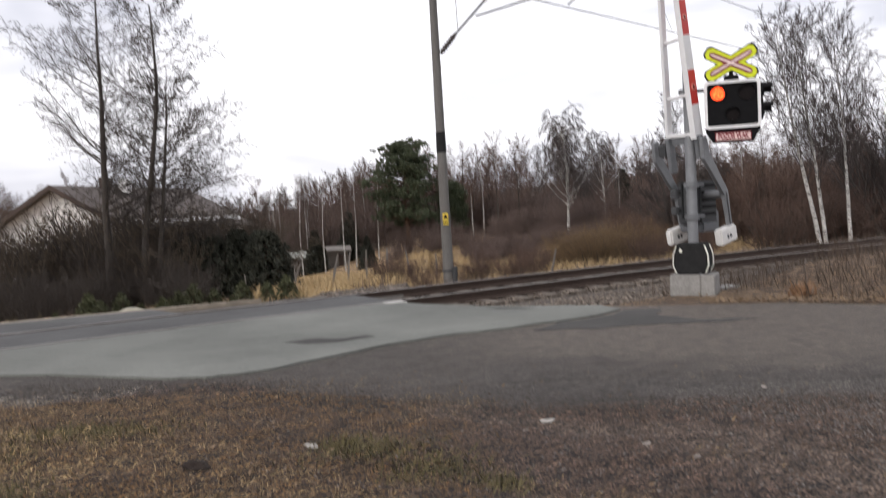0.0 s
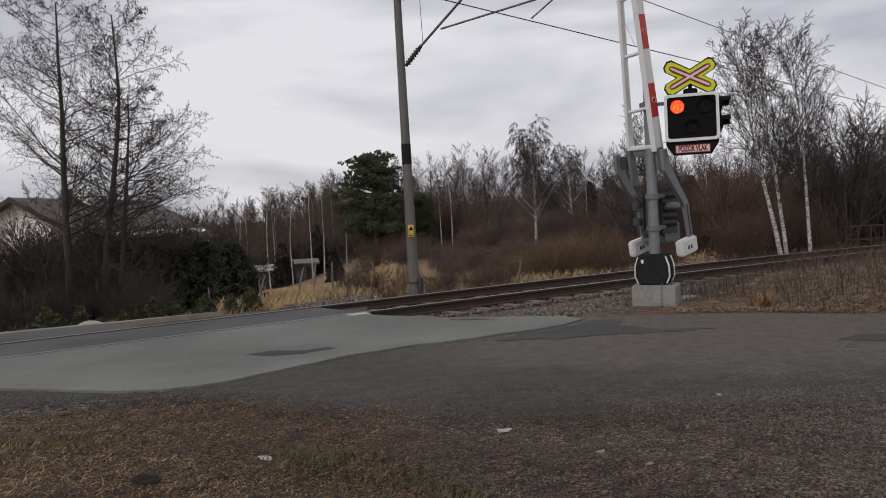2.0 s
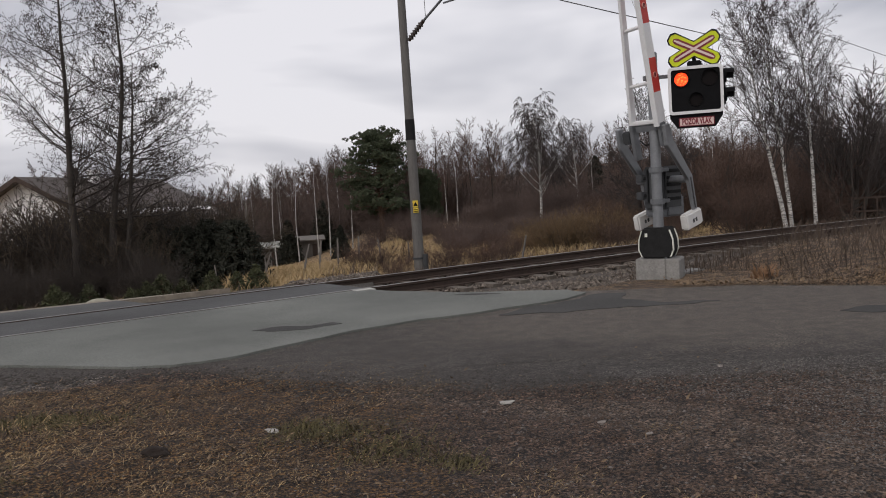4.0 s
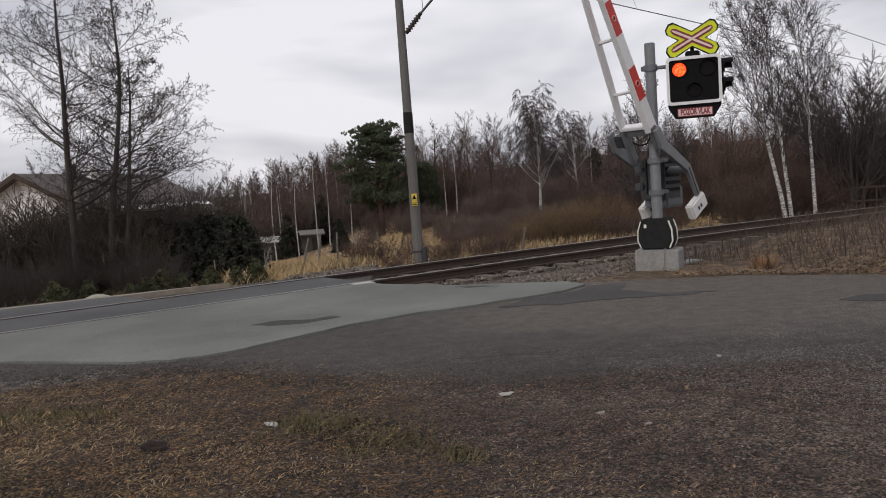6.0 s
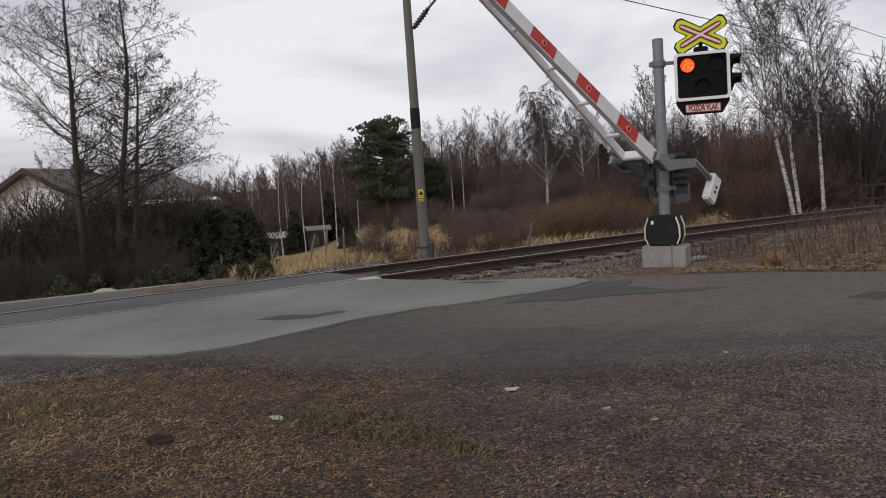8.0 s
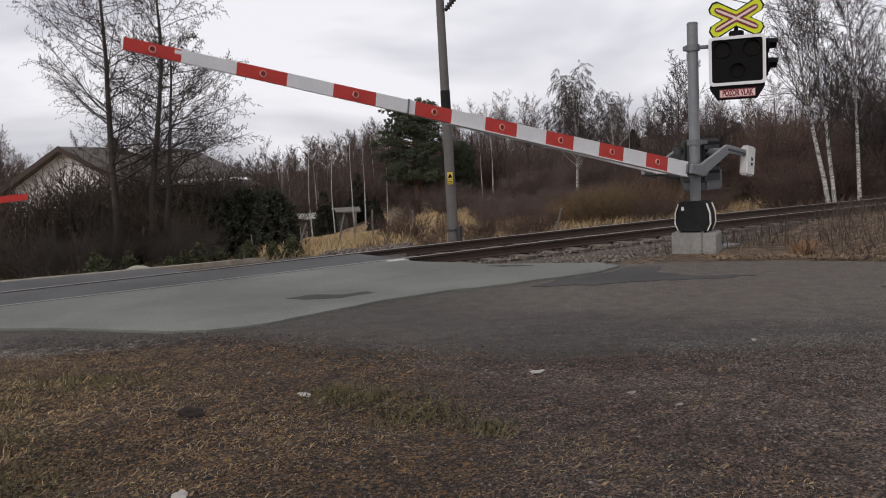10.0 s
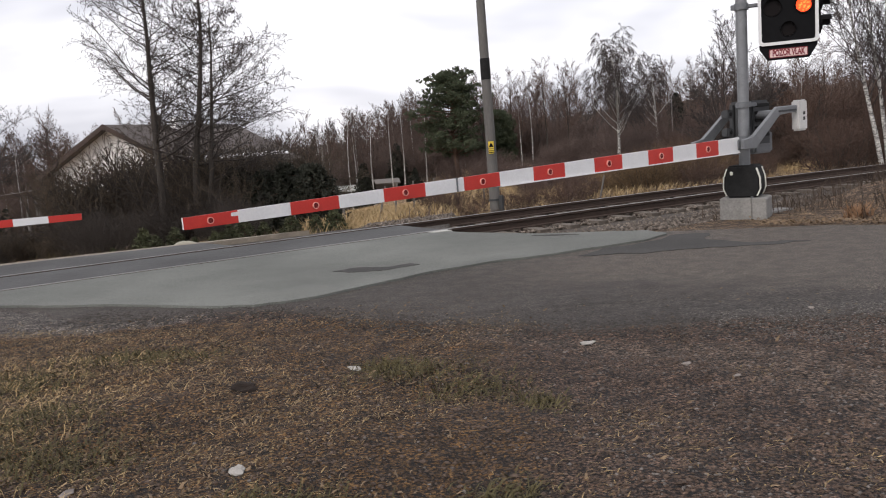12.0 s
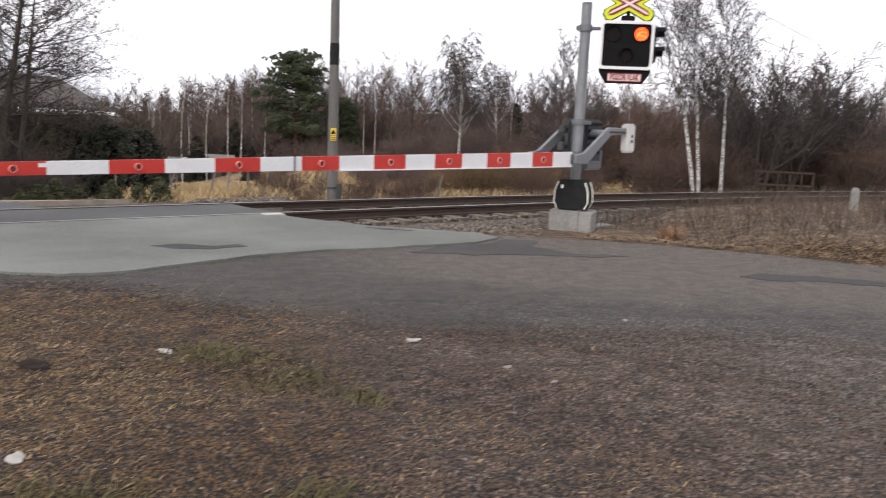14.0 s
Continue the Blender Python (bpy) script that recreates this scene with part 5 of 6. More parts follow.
def join_copies(name, spots, mat, label, category):
    """Many small copies of a few meshes in one object: spots are (mesh, x, y, scale, turn)."""
    vs, fs, base = [], [], 0
    cache = {}
    for me, x, y, s, rz in spots:
        if me.name not in cache:
            v = np.empty(len(me.vertices) * 3, dtype=np.float32)
            me.vertices.foreach_get("co", v)
            f = np.empty(len(me.loops), dtype=np.int32)
            me.loops.foreach_get("vertex_index", f)
            cache[me.name] = (v.reshape(-1, 3), f.reshape(-1, 4))
        v, f = cache[me.name]
        c, t = math.cos(radians(rz)), math.sin(radians(rz))
        vs.append(np.stack([(v[:, 0] * c - v[:, 1] * t) * s + x, (v[:, 0] * t + v[:, 1] * c) * s + y, v[:, 2] * s + height(x, y) - 0.12], -1))
        fs.append(f + base)
        base += len(v)
    return tagged(quads_ob(name, np.concatenate(vs), np.concatenate(fs), mat), label, category, kind="stuff")


hedge_bush = spruce_mesh(1.9, 2.0, 3, M_SPRUCE, "hedge_conifer", "dark dense clipped conifer in the roadside hedge", "hedge conifers", "shrub", 0.12, 22, 17, 20, power=0.45)
for row in range(2):
    for k in range(7):
        x, y = -4.55 - 0.44 * k - 0.2 * row + rnd.uniform(-0.15, 0.15), 19.6 + 0.2 * k + 1.1 * row + rnd.uniform(-0.25, 0.25)
        scatter_copy(hedge_bush, x, y, (0.80 + 0.02 * k) * rnd.uniform(0.85, 1.1), rnd.uniform(0, 360))
for x, y, s in ((-19.0, 27.5, 1.5), (-20.6, 28.5, 1.7), (-22.5, 29.0, 1.6), (-24.5, 29.5, 1.7)):
    scatter_copy(spruce, x, y, s, rnd.uniform(0, 360), "tall dark conifer by the far road")
for x, y, s in ((-4.75, 50.0, 0.62), (-9.3, 58.5, 1.0), (-7.4, 64.0, 1.2), (-15.5, 66.0, 1.6), (16.0, 70.0, 1.5), (28, 78, 1.6)):
    scatter_copy(spruce, x, y, s, rnd.uniform(0, 360), "dark young spruce at the edge of the meadow")
juniper = spruce_mesh(0.75, 0.9, 8, M_JUNIPER, "low_evergreen", "low yellow green evergreen bush on the verge", "verge evergreens", "shrub", 0.085, 9, 9, 18)
for k in range(15):
    x = -6.9 + 0.25 * k + rnd.uniform(-0.1, 0.1)
    scatter_copy(juniper, x, 14.2 + 0.16 * k + rnd.uniform(-0.35, 0.4), rnd.uniform(0.4, 0.85), rnd.uniform(0, 360))


# ---- shrubs ----
SHRUB = dict(segs=[5, 4, 3], wander=[0.09, 0.14, 0.2], lift=[0.04, 0.06, 0.02], kids=[9, 6], bare=[0.12, 0.1], angle=[34, 38], ratio=[0.55, 0.5], thin=[0.5, 0.5], shape=lambda t: 0.7 + 0.4 * (1 - t), bark_levels=0, rmin=0.006)


def shrub_source(seed, h, stems, spread, mat, label, group, rmin=0.006, cfg=SHRUB):
    c = dict(cfg)
    c["rmin"] = rmin
    g = Grower(seed)
    for k in range(stems):
        a = 2.4 * k
        e = spread * math.sqrt((k + 0.5) / stems)
        g.limb((0.25 * h * e * math.cos(a), 0.25 * h * e * math.sin(a), -0.1), (e * math.cos(a), e * math.sin(a), 1.0), h * g.r.uniform(0.7, 1.05), 0.012 * h, 0, c)
    thing = empty("shrub", pose(0, 0, -60), label, "shrub", group)
    v, f = tube_mesh(g.thick, 4)
    quads_ob("stem_base", v, f, M_BARK, thing)
    v, f = tube_mesh(g.thin, 3)
    quads_ob("twig_crown", v, f, mat, thing)
    return thing


dark_shrub = [shrub_source(70 + k, 2.3, 20, 0.7, M_TWIG, "dense dark leafless roadside shrub", "roadside shrubs") for k in range(3)]
brown_shrub = [shrub_source(80 + k, 2.6, 26, 0.75, M_TWIGBROWN, "dense reddish brown leafless thicket shrub", "thicket shrubs", 0.008) for k in range(3)]
ochre_shrub = shrub_source(90, 1.8, 90, 1.3, M_TWIGOCHRE, "wide hazy ochre willow bush behind the track", "willow bushes", 0.0038)
brush = [shrub_source(76 + k, 2.3, 24, 0.75, M_BRUSH, "dense olive brown leafless roadside shrub", "roadside shrubs", 0.0055) for k in range(2)]
for k in range(92):
    y = 19.6 + rnd.uniform(0, 4.5)
    x = rnd.uniform(-15.5, -0.215 * y - 0.9)
    if track_pq(x, y)[1] < 5.0 or (x > -6.2 and k % 3):
        continue
    scatter_copy(dark_shrub[k % 3] if k % 2 else brush[k % 4 // 2], x, y, rnd.uniform(0.55, 0.86) * (1.0 if x > -0.44 * y else 0.5), rnd.uniform(0, 360), dz=-0.1)
# sparse shrubs among the alder stems
for k in range(16):
    x, y = rnd.uniform(-10.5, -5.6), rnd.uniform(17.6, 19.3)
    if track_pq(x, y)[1] > 4.6:
        scatter_copy(dark_shrub[k % 3], x, y, rnd.uniform(0.34, 0.5), rnd.uniform(0, 360), dz=-0.1)
# tall dense shrubs in front of the house
for k in range(10):
    x, y = -11.1 + 0.3 * k + rnd.uniform(-0.2, 0.2), 21.3 + rnd.uniform(-0.7, 0.7)
    scatter_copy(dark_shrub[k % 3] if k % 3 else brush[k % 2], x, y, rnd.uniform(0.95, 1.2), rnd.uniform(0, 360), "tall dense leafless shrub in front of the house", dz=-0.1)
for k in range(11):
    scatter_copy(brush[k % 2], -9.4 + 0.36 * k + rnd.uniform(-0.2, 0.2), 22.6 + rnd.uniform(-0.6, 0.8), rnd.uniform(0.97, 1.1), rnd.uniform(0, 360), "tall dense leafless shrub in front of the house", dz=-0.1)
spots = []
for k in range(86):
    y = rnd.uniform(33.0, 56.0)
    x, size, turn = rnd.uniform((-0.068 if y > 47 else 0.03) * y, 0.20 * y), rnd.uniform(0.4, 0.8) * (1 if y > 46 else 0.55), rnd.uniform(0, 360)
    for o in brown_shrub[k % 3].children:
        spots.append((o.data, x, y, size, turn))
join_copies("thicket", spots, M_WOODHAZE, "loose leafless brown thicket behind the dry meadow", "thicket")
for x, y, s in ((3.75, 24.6, 0.58), (4.5, 24.4, 0.72), (5.3, 25.0, 0.76), (6.1, 25.6, 0.72)):
    scatter_copy(ochre_shrub, x, y, s, rnd.uniform(0, 360), dz=-0.1)
for x, y, s in ((-1.1, 19.4, 0.26), (-0.6, 18.6, 0.24), (0.5, 18.9, 0.26), (1.5, 19.6, 0.28), (1.9, 20.4, 0.32), (-1.7, 20.8, 0.26), (0.9, 21.5, 0.3), (2.4, 22.0, 0.28), (-0.2, 22.8, 0.3)):
    scatter_copy(brown_shrub[int(10 * s) % 3], x, y, s, rnd.uniform(0, 360), "small bare shrub in the dry meadow by the mast")
n_bank = 0
while n_bank < 190:
    p, q = rnd.uniform(5.0, 60), rnd.uniform(5.0, 26)
    v = track(p, q)
    ang = math.degrees(math.atan2(v.x, v.y))
    if ang < (13.5 if math.hypot(v.x, v.y) < 34 else 11.5) + rnd.uniform(-1, 2) or ang > 52:
        continue
    scatter_copy(brown_shrub[n_bank % 3], v.x, v.y, rnd.uniform(0.7, 1.2) * (0.75 if q < 7.5 else 1.0) * (0.55 if ang < 19 else 1.0), rnd.uniform(0, 360), dz=-0.15)
    n_bank += 1
spots = []
while len(spots) < 300:
    ang, d = rnd.uniform(-36, 46), rnd.uniform(56, 95)
    if d < 66 and -22 < ang < 8:
        continue
    spots.append((brown_shrub[len(spots) % 3].children[1].data, d * math.sin(radians(ang)), d * math.cos(radians(ang)), rnd.uniform(0.7, 1.5), rnd.uniform(0, 360)))
for k in range(70):
    ang, d = rnd.uniform(-20, 3), rnd.uniform(66, 84)
    spots.append((brown_shrub[k % 3].children[1].data, d * math.sin(radians(ang)), d * math.cos(radians(ang)), rnd.uniform(1.1, 1.8), rnd.uniform(0, 360)))
join_copies("undergrowth", spots, M_WOODHAZE, "reddish brown leafless undergrowth at the edge of the wood", "undergrowth")

# ---- forest ----
forest_src = []
for k in range(6):
    pale = k % 3 == 0
    t = place("forest_tree", 0, 0, "tall bare birch with pale trunk in the wood" if pale else "tall bare brown tree in the wood", "tree", "forest trees", grow(100 + k, FOREST, 9.5, 0.085 if pale else 0.10, (0.02, 0)), M_BIRCH if pale else M_BARK, M_WOODHAZE if pale else M_TWIGBROWN)
    t.location.z = -80
    forest_src.append(t)
far_src = []
for k in range(4):
    t = place("far_tree", 0, 0, "bare tree of the distant wood", "tree", "forest trees", grow(120 + k, FARWOOD, 9.5, 0.10, (0.02, 0)), M_BARK, M_WOODHAZE)
    t.location.z = -80
    far_src.append(t)
n_t, far_trunks, far_crowns = 0, [], []
while n_t < 640:
    ang = rnd.uniform(-40, 50)
    d = 66 + 80 * rnd.random() ** 1.2
    x, y = d * math.sin(radians(ang)), d * math.cos(radians(ang))
    s = rnd.uniform(0.55, 0.86) * (1.25 if ang < -20 else 1.0)
    k, rz = rnd.randrange(12), rnd.uniform(0, 360)
    n_t += 1
    if d < 92:
        scatter_copy(forest_src[k % 6], x, y, s, rz, dz=-0.1)
    else:
        far_trunks.append((far_src[k % 4].children[0].data, x, y, s, rz))
        far_crowns.append((far_src[k % 4].children[1].data, x, y, s, rz))
join_copies("far_wood_trunks", far_trunks, M_BARK, "bare trunks of the distant wood", "wood")
join_copies("far_wood_crowns", far_crowns, M_WOODHAZE, "bare grey brown crowns of the distant wood", "wood")
for k in range(64):
    ang, d = rnd.uniform(-19, -3), rnd.uniform(66, 92)
    scatter_copy(forest_src[k % 6], d * math.sin(radians(ang)), d * math.cos(radians(ang)), rnd.uniform(0.58, 0.80), rnd.uniform(0, 360), dz=-0.1)
for a, d, s, k in ((-13.4, 56, 0.60, 0), (-12.0, 51, 0.64, 3), (-9.0, 53, 0.66, 0), (-8.2, 56, 0.70, 3), (-10.4, 58, 0.66, 3), (-6.6, 57, 0.62, 0), (-2.2, 58, 0.7, 1), (-0.6, 60, 0.72, 4), (2.0, 62, 0.8, 2), (3.6, 64, 0.75, 5), (1.0, 58, 0.66, 3)):
    scatter_copy(forest_src[k], d * math.sin(radians(a + 2)), d * math.cos(radians(a + 2)), s, rnd.uniform(0, 360))


def drop_source(ob):
    for o in list(ob.children_recursive) + [ob]:
        bpy.data.objects.remove(o)


for o in [spruce, juniper, ochre_shrub] + dark_shrub + brush + brown_shrub + forest_src + far_src:
    drop_source(o)

# ---- buildings ----
house = empty("house", pose(-22.3, 46.4, -3.65, 0, 0, 76.8), "white house with a low pitched grey brown roof behind the shrubs", "house")
HL, HW, EAVE, RIDGE = 14.0, 4.6, 5.0, 7.45
bm = bmesh.new()
prism(bm, [(-HW, 0), (HW, 0), (HW, EAVE), (0, RIDGE - 0.15), (-HW, EAVE)], 0.4, HL, axis="x")
part("wall", bm, M_WALL, house, "white rendered wall")
for s in (-1, 1):
    bm = bmesh.new()
    prism(bm, [(s * (HW + 0.75), EAVE - 0.42), (0, RIDGE), (0, RIDGE - 0.16), (s * (HW + 0.75), EAVE - 0.6)], -0.3, HL + 0.5, axis="x")
    part("roof", bm, M_ROOF, house, "grey brown roof slope")
    bm = bmesh.new()
    prism(bm, [(s * (HW + 0.8), EAVE - 0.40), (0, RIDGE + 0.03), (0, RIDGE - 0.27), (s * (HW + 0.8), EAVE - 0.72)], -0.36, -0.3, axis="x")
    part("barge_board", bm, M_FASCIA, house, "dark wooden barge board")
    bm = bmesh.new()
    rod(bm, (-0.3, s * (HW + 0.8), EAVE - 0.55), (HL + 0.5, s * (HW + 0.8), EAVE - 0.55), 0.07, seg=8)
    part("gutter", bm, M_FASCIA, house, "dark gutter")
for x, y, w, z in ((4.0, -0.5, 0.35, 0.55), (6.0, -0.6, 0.7, 0.45)):
    bm = bmesh.new()
    box(bm, x - w / 2, x + w / 2, y - 0.25, y + 0.25, RIDGE - 0.7, RIDGE + z, 0.02)
    part("chimney", bm, M_WALL if w > 0.5 else M_FASCIA, house, "short chimney")
for y, z in ((2.2, 2.0), (-2.2, 2.0), (0.0, 2.0)):
    bm = bmesh.new()
    box(bm, 0.33, 0.42, y - 0.75, y + 0.75, z, z + 1.7, 0.02)
    wdw = part("window", bm, M_FASCIA, house, "dark framed window")
    bm = bmesh.new()
    box(bm, 0.31, 0.345, y - 0.62, y + 0.62, z + 0.13, z + 1.57)
    part("pane", bm, M_GLASS, wdw, "dark glass pane")

carport = empty("carport", pose(-15.6, 24.5, height(-15.6, 24.5), 0, 0, 20), "old wooden carport with a sagging dark roof", "carport")
bm = bmesh.new()
prism(bm, [(-2.4, 1.75), (1.5, 2.05), (1.5, 2.17), (-2.4, 1.87)], -1.3, 1.3)
part("roof", bm, M_FASCIA, carport, "dark plank roof")
for x in (-2.1, 1.25):
    for y in (-1.1, 1.1):
        bm = bmesh.new()
        box(bm, x - 0.09, x + 0.09, y - 0.09, y + 0.09, -0.2, 2.0, 0.01)
        part("support_post", bm, M_WOODGREY, carport, "weathered wooden post")
for z in (0.35, 0.75):
    bm = bmesh.new()
    box(bm, -2.1, 1.25, -1.16, -1.12, z, z + 0.12, 0.005)
    part("rail_board", bm, M_WOODGREY, carport)


def shed(name, x, y, w, d, h, rz, label, roof_mat):
    t = empty(name, pose(x, y, height(x, y), 0, 0, rz), label, "shed", "garden sheds")
    bm = bmesh.new()
    n = int(w / 0.28)
    for k in range(n):
        x0 = -w / 2 + w * k / n
        box(bm, x0 + 0.01, x0 + w / n - 0.01, -d / 2, -d / 2 + 0.04, -0.2, h * 0.86)
    box(bm, -w / 2, w / 2, -d / 2 + 0.045, d / 2, -0.2, h * 0.86)
    part("wall", bm, M_WOODGREY, t, "grey plank wall")
    bm = bmesh.new()
    prism(bm, [(-d / 2 - 0.35, h * 0.86), (d / 2 + 0.2, h), (d / 2 + 0.2, h + 0.1), (-d / 2 - 0.35, h * 0.86 + 0.1)], -w / 2 - 0.3, w / 2 + 0.3, axis="x")
    part("roof", bm, roof_mat, t, "flat roof with pale felt")
    bm = bmesh.new()
    box(bm, w * 0.1, w * 0.3, -d / 2 - 0.03, -d / 2 + 0.02, -0.1, h * 0.7, 0.01)
    part("door", bm, M_FASCIA, t, "dark plank door")
    return t


shed("garden_shed", -11.5, 62.0, 4.2, 3.0, 1.75, 4, "low grey wooden garden shed in the meadow", M_ROOFFELT)
shed("garden_shed", -8.2, 61.5, 1.7, 2.4, 1.45, 8, "small grey lean-to shed beside the garden shed", M_WOODGREY)
bm = bmesh.new()
rod(bm, (0, 0, -0.3), (0, 0, 4.2), 0.10, 0.07, seg=10)
o = part("utility_pole", bm, M_WOODGREY)
o.matrix_basis = pose(-10.0, 48.0, height(-10.0, 48.0), 0, -1)
tagged(o, "slender weathered wooden utility pole in the meadow", "pole")

# ---- small things by the track ----
def stake(h, seed):
    bm = bmesh.new()
    rod(bm, (0, 0, -0.15), (0.02, 0.01, h * 0.6), 0.028, 0.024, seg=7)
    rod(bm, (0.02, 0.01, h * 0.59), (0.05, 0, h), 0.024, 0.018, seg=7)
    return tagged(part("fence_post", bm, M_WOODGREY), "thin leaning wooden fence stake in dry grass", "fence post", "fence stakes")


src = stake(0.75, 1)
first = True
for k, (x, y, s, tilt) in enumerate(((-3.9, 19.4, 1.0, 16), (-3.75, 19.4, 0.8, -9), (-3.1, 20.8, 1.15, 12), (-2.75, 21.4, 1.2, 6), (-2.3, 22.2, 1.25, -3), (-1.75, 22.8, 1.3, 2), (2.3, 18.6, 1.0, -22), (-4.8, 18.7, 0.7, 4), (-1.2, 24.5, 1.2, 3), (-0.4, 27, 1.2, -4))):
    o = src if first else new("fence_post", src.data)
    if not first:
        tagged(o, src["label"], "fence post", "fence stakes")
    first = False
    o.matrix_basis = pose(x, y, height(x, y), 0, tilt, 20 * k) @ Matrix.Scale(s, 4)

railing = empty("bridge_railing", pose(15.6, 26.3, -0.25, 0, 0, -12), "dark steel railing of a small railway bridge", "railing")
bm = bmesh.new()
for z in (0.25, 0.7):
    box(bm, -1.0, 1.0, -0.025, 0.025, z - 0.03, z + 0.03, 0.005)
part("rail_bar", bm, M_RAIL, railing)
for k in range(6):
    bm = bmesh.new()
    box(bm, -1.0 + 0.4 * k - 0.025, -1.0 + 0.4 * k + 0.025, -0.025, 0.025, -0.3, 0.7)
    part("baluster", bm, M_RAIL, railing)
bm = bmesh.new()
prism(bm, [(-0.07, -0.2), (0.07, -0.2), (0.07, 0.36), (0.04, 0.42), (-0.04, 0.42), (-0.07, 0.36)], -0.05, 0.05)
o = part("marker_post", bm, M_CONCRETE)
o.matrix_basis = pose(9.6, 13.9, height(9.6, 13.9), 0, 0, -30)
tagged(o, "short pale concrete marker post beside the track", "marker post")
bm = bmesh.new()
bmesh.ops.create_icosphere(bm, subdivisions=3, radius=0.22)
for v in bm.verts:
    v.co = Vector((v.co.x * 1.3, v.co.y, v.co.z * 0.65)) * (1 + 0.25 * noise.noise(v.co * 5))
o = part("boulder", bm, surf("pale_lichened_stone", (0.2, 0.19, 0.14), (0.42, 0.4, 0.32), 9, 0.95, 0.5), smooth=True)
o.matrix_basis = pose(-5.5, 13.55, height(-5.5, 13.55) + 0.06)
tagged(o, "pale rounded boulder on the road verge", "boulder")


# ---- grass and ground litter ----
def blades(name, spots, mat, label, category, seed, width=0.008, lean=0.5):
    """Thin bent blades: x, y, z, length; one mesh."""
    rr = np.random.RandomState(seed)
    s = np.asarray(spots, float)
    n = len(s)
    a = rr.uniform(0, 6.28, n)
    t = np.abs(rr.normal(lean, 0.35, n))
    d = np.stack([np.cos(a) * np.sin(t), np.sin(a) * np.sin(t), np.cos(t)], -1)
    d2 = np.stack([np.cos(a) * np.sin(t + 0.5), np.sin(a) * np.sin(t + 0.5), np.cos(t + 0.5)], -1)
    side = np.stack([-np.sin(a + 0.8), np.cos(a + 0.8), np.zeros(n)], -1) * (width * rr.uniform(0.6, 1.4, (n, 1)))
    L = s[:, 3:4]
    p0, p1 = s[:, :3], s[:, :3] + d * L * 0.55
    p2 = p1 + d2 * L * 0.45
    v = np.stack([p0 - side, p0 + side, p1 + side * 0.8, p1 - side * 0.8, p2 + side * 0.15, p2 - side * 0.15], 1).reshape(-1, 3)
    b = (np.arange(n) * 6)[:, None]
    f = np.concatenate([b + np.array([[0, 1, 2, 3]]), b + np.array([[3, 2, 4, 5]])])
    return tagged(quads_ob(name, v, f, mat), label, category, kind="stuff")


rr = random.Random(77)
sp = []
while len(sp) < 24000:
    p, q = rr.uniform(-7, 16), 4.0 + 32 * rr.random() ** 1.4
    v = track(p, q)
    if v.y < 14 or v.x < -0.215 * v.y - 0.6 or noise.noise((v.x * 0.35, v.y * 0.35, 2)) < -0.25:
        continue
    sp.append((v.x, v.y, height(v.x, v.y) - 0.02, rr.uniform(0.12, 0.42)))
while len(sp) < 38000:
    x, y = rr.uniform(-3, 12), rr.uniform(26, 52)
    if noise.noise((x * 0.35, y * 0.35, 2)) > -0.3 and track_pq(x, y)[1] > 5:
        sp.append((x, y, height(x, y) - 0.02, rr.uniform(0.2, 0.55)))
blades("meadow_grass", sp, M_STRAW, "tall dry straw coloured meadow grass", "grass", 1, 0.012, 0.35)
sp = []
while len(sp) < 9000:
    p, q = rr.uniform(-14, 1.5), rr.uniform(3.0, 6.5)
    v = track(p, q)
    if q < 3.3 + max(0, -p - 4) * 0.085:
        continue
    sp.append((v.x, v.y, height(v.x, v.y) - 0.01, rr.uniform(0.06, 0.28)))
blades("verge_grass", sp[:5000], M_WEED, "dead brown grass and litter on the road verge", "grass", 2, 0.009, 0.7)
blades("verge_turf", sp[5000:], M_TURF, "short olive grass on the road verge", "grass", 3, 0.009, 0.7)
sp = []
while len(sp) < 7000:
    x, y = rr.uniform(3.2, 16), rr.uniform(7.5, 19.5)
    p, q = track_pq(x, y)
    if y < along(FAR_EDGE, x) + 0.15 + 0.35 * rr.random() or q > -1.3 or (x < 4.6 and y < 11.9):
        continue
    if noise.noise((x * 0.9, y * 0.9, 5)) < -0.2:
        continue
    sp.append((x, y, height(x, y) - 0.01, rr.uniform(0.10, 0.55) * (0.5 if y < along(FAR_EDGE, x) + 0.8 else 1)))
blades("bank_weeds", sp, M_WEED, "dead brown weeds on the bank beside the track", "weeds", 4, 0.006, 0.3)
sp = []
while len(sp) < 5000:
    p, q = rr.uniform(2.5, 30), rr.choice((rr.uniform(2.6, 5.5), rr.uniform(2.9, 4.0)))
    v = track(p, q)
    sp.append((v.x, v.y, height(v.x, v.y) - 0.01, rr.uniform(0.10, 0.45)))
blades("far_bank_weeds", sp, M_WEED, "dead brown weeds beyond the rails", "weeds", 5, 0.007, 0.4)
sp = [(4.78 + rr.gauss(0, 0.075), 11.1 + rr.gauss(0, 0.08), height(4.78, 11.1) - 0.02, rr.uniform(0.10, 0.32)) for _ in range(170)]
blades("dead_grass_tuft", sp, M_REED, "pale orange tuft of dead grass by the slab", "grass", 6, 0.008, 0.35)
# leaf litter along the bank
sp = []
while len(sp) < 3800:
    x = rr.uniform(3.4, 10.5)
    y = along(FAR_EDGE, x) + 0.05 + abs(rr.gauss(0, 0.45))
    sp.append((x, y, height(x, y) + 0.012 + rr.uniform(0, 0.05), rr.uniform(0.03, 0.07)))
blades("bank_leaf_litter", sp, M_LEAF, "fallen brown leaves heaped along the road edge", "leaf litter", 7, 0.014, 1.35)

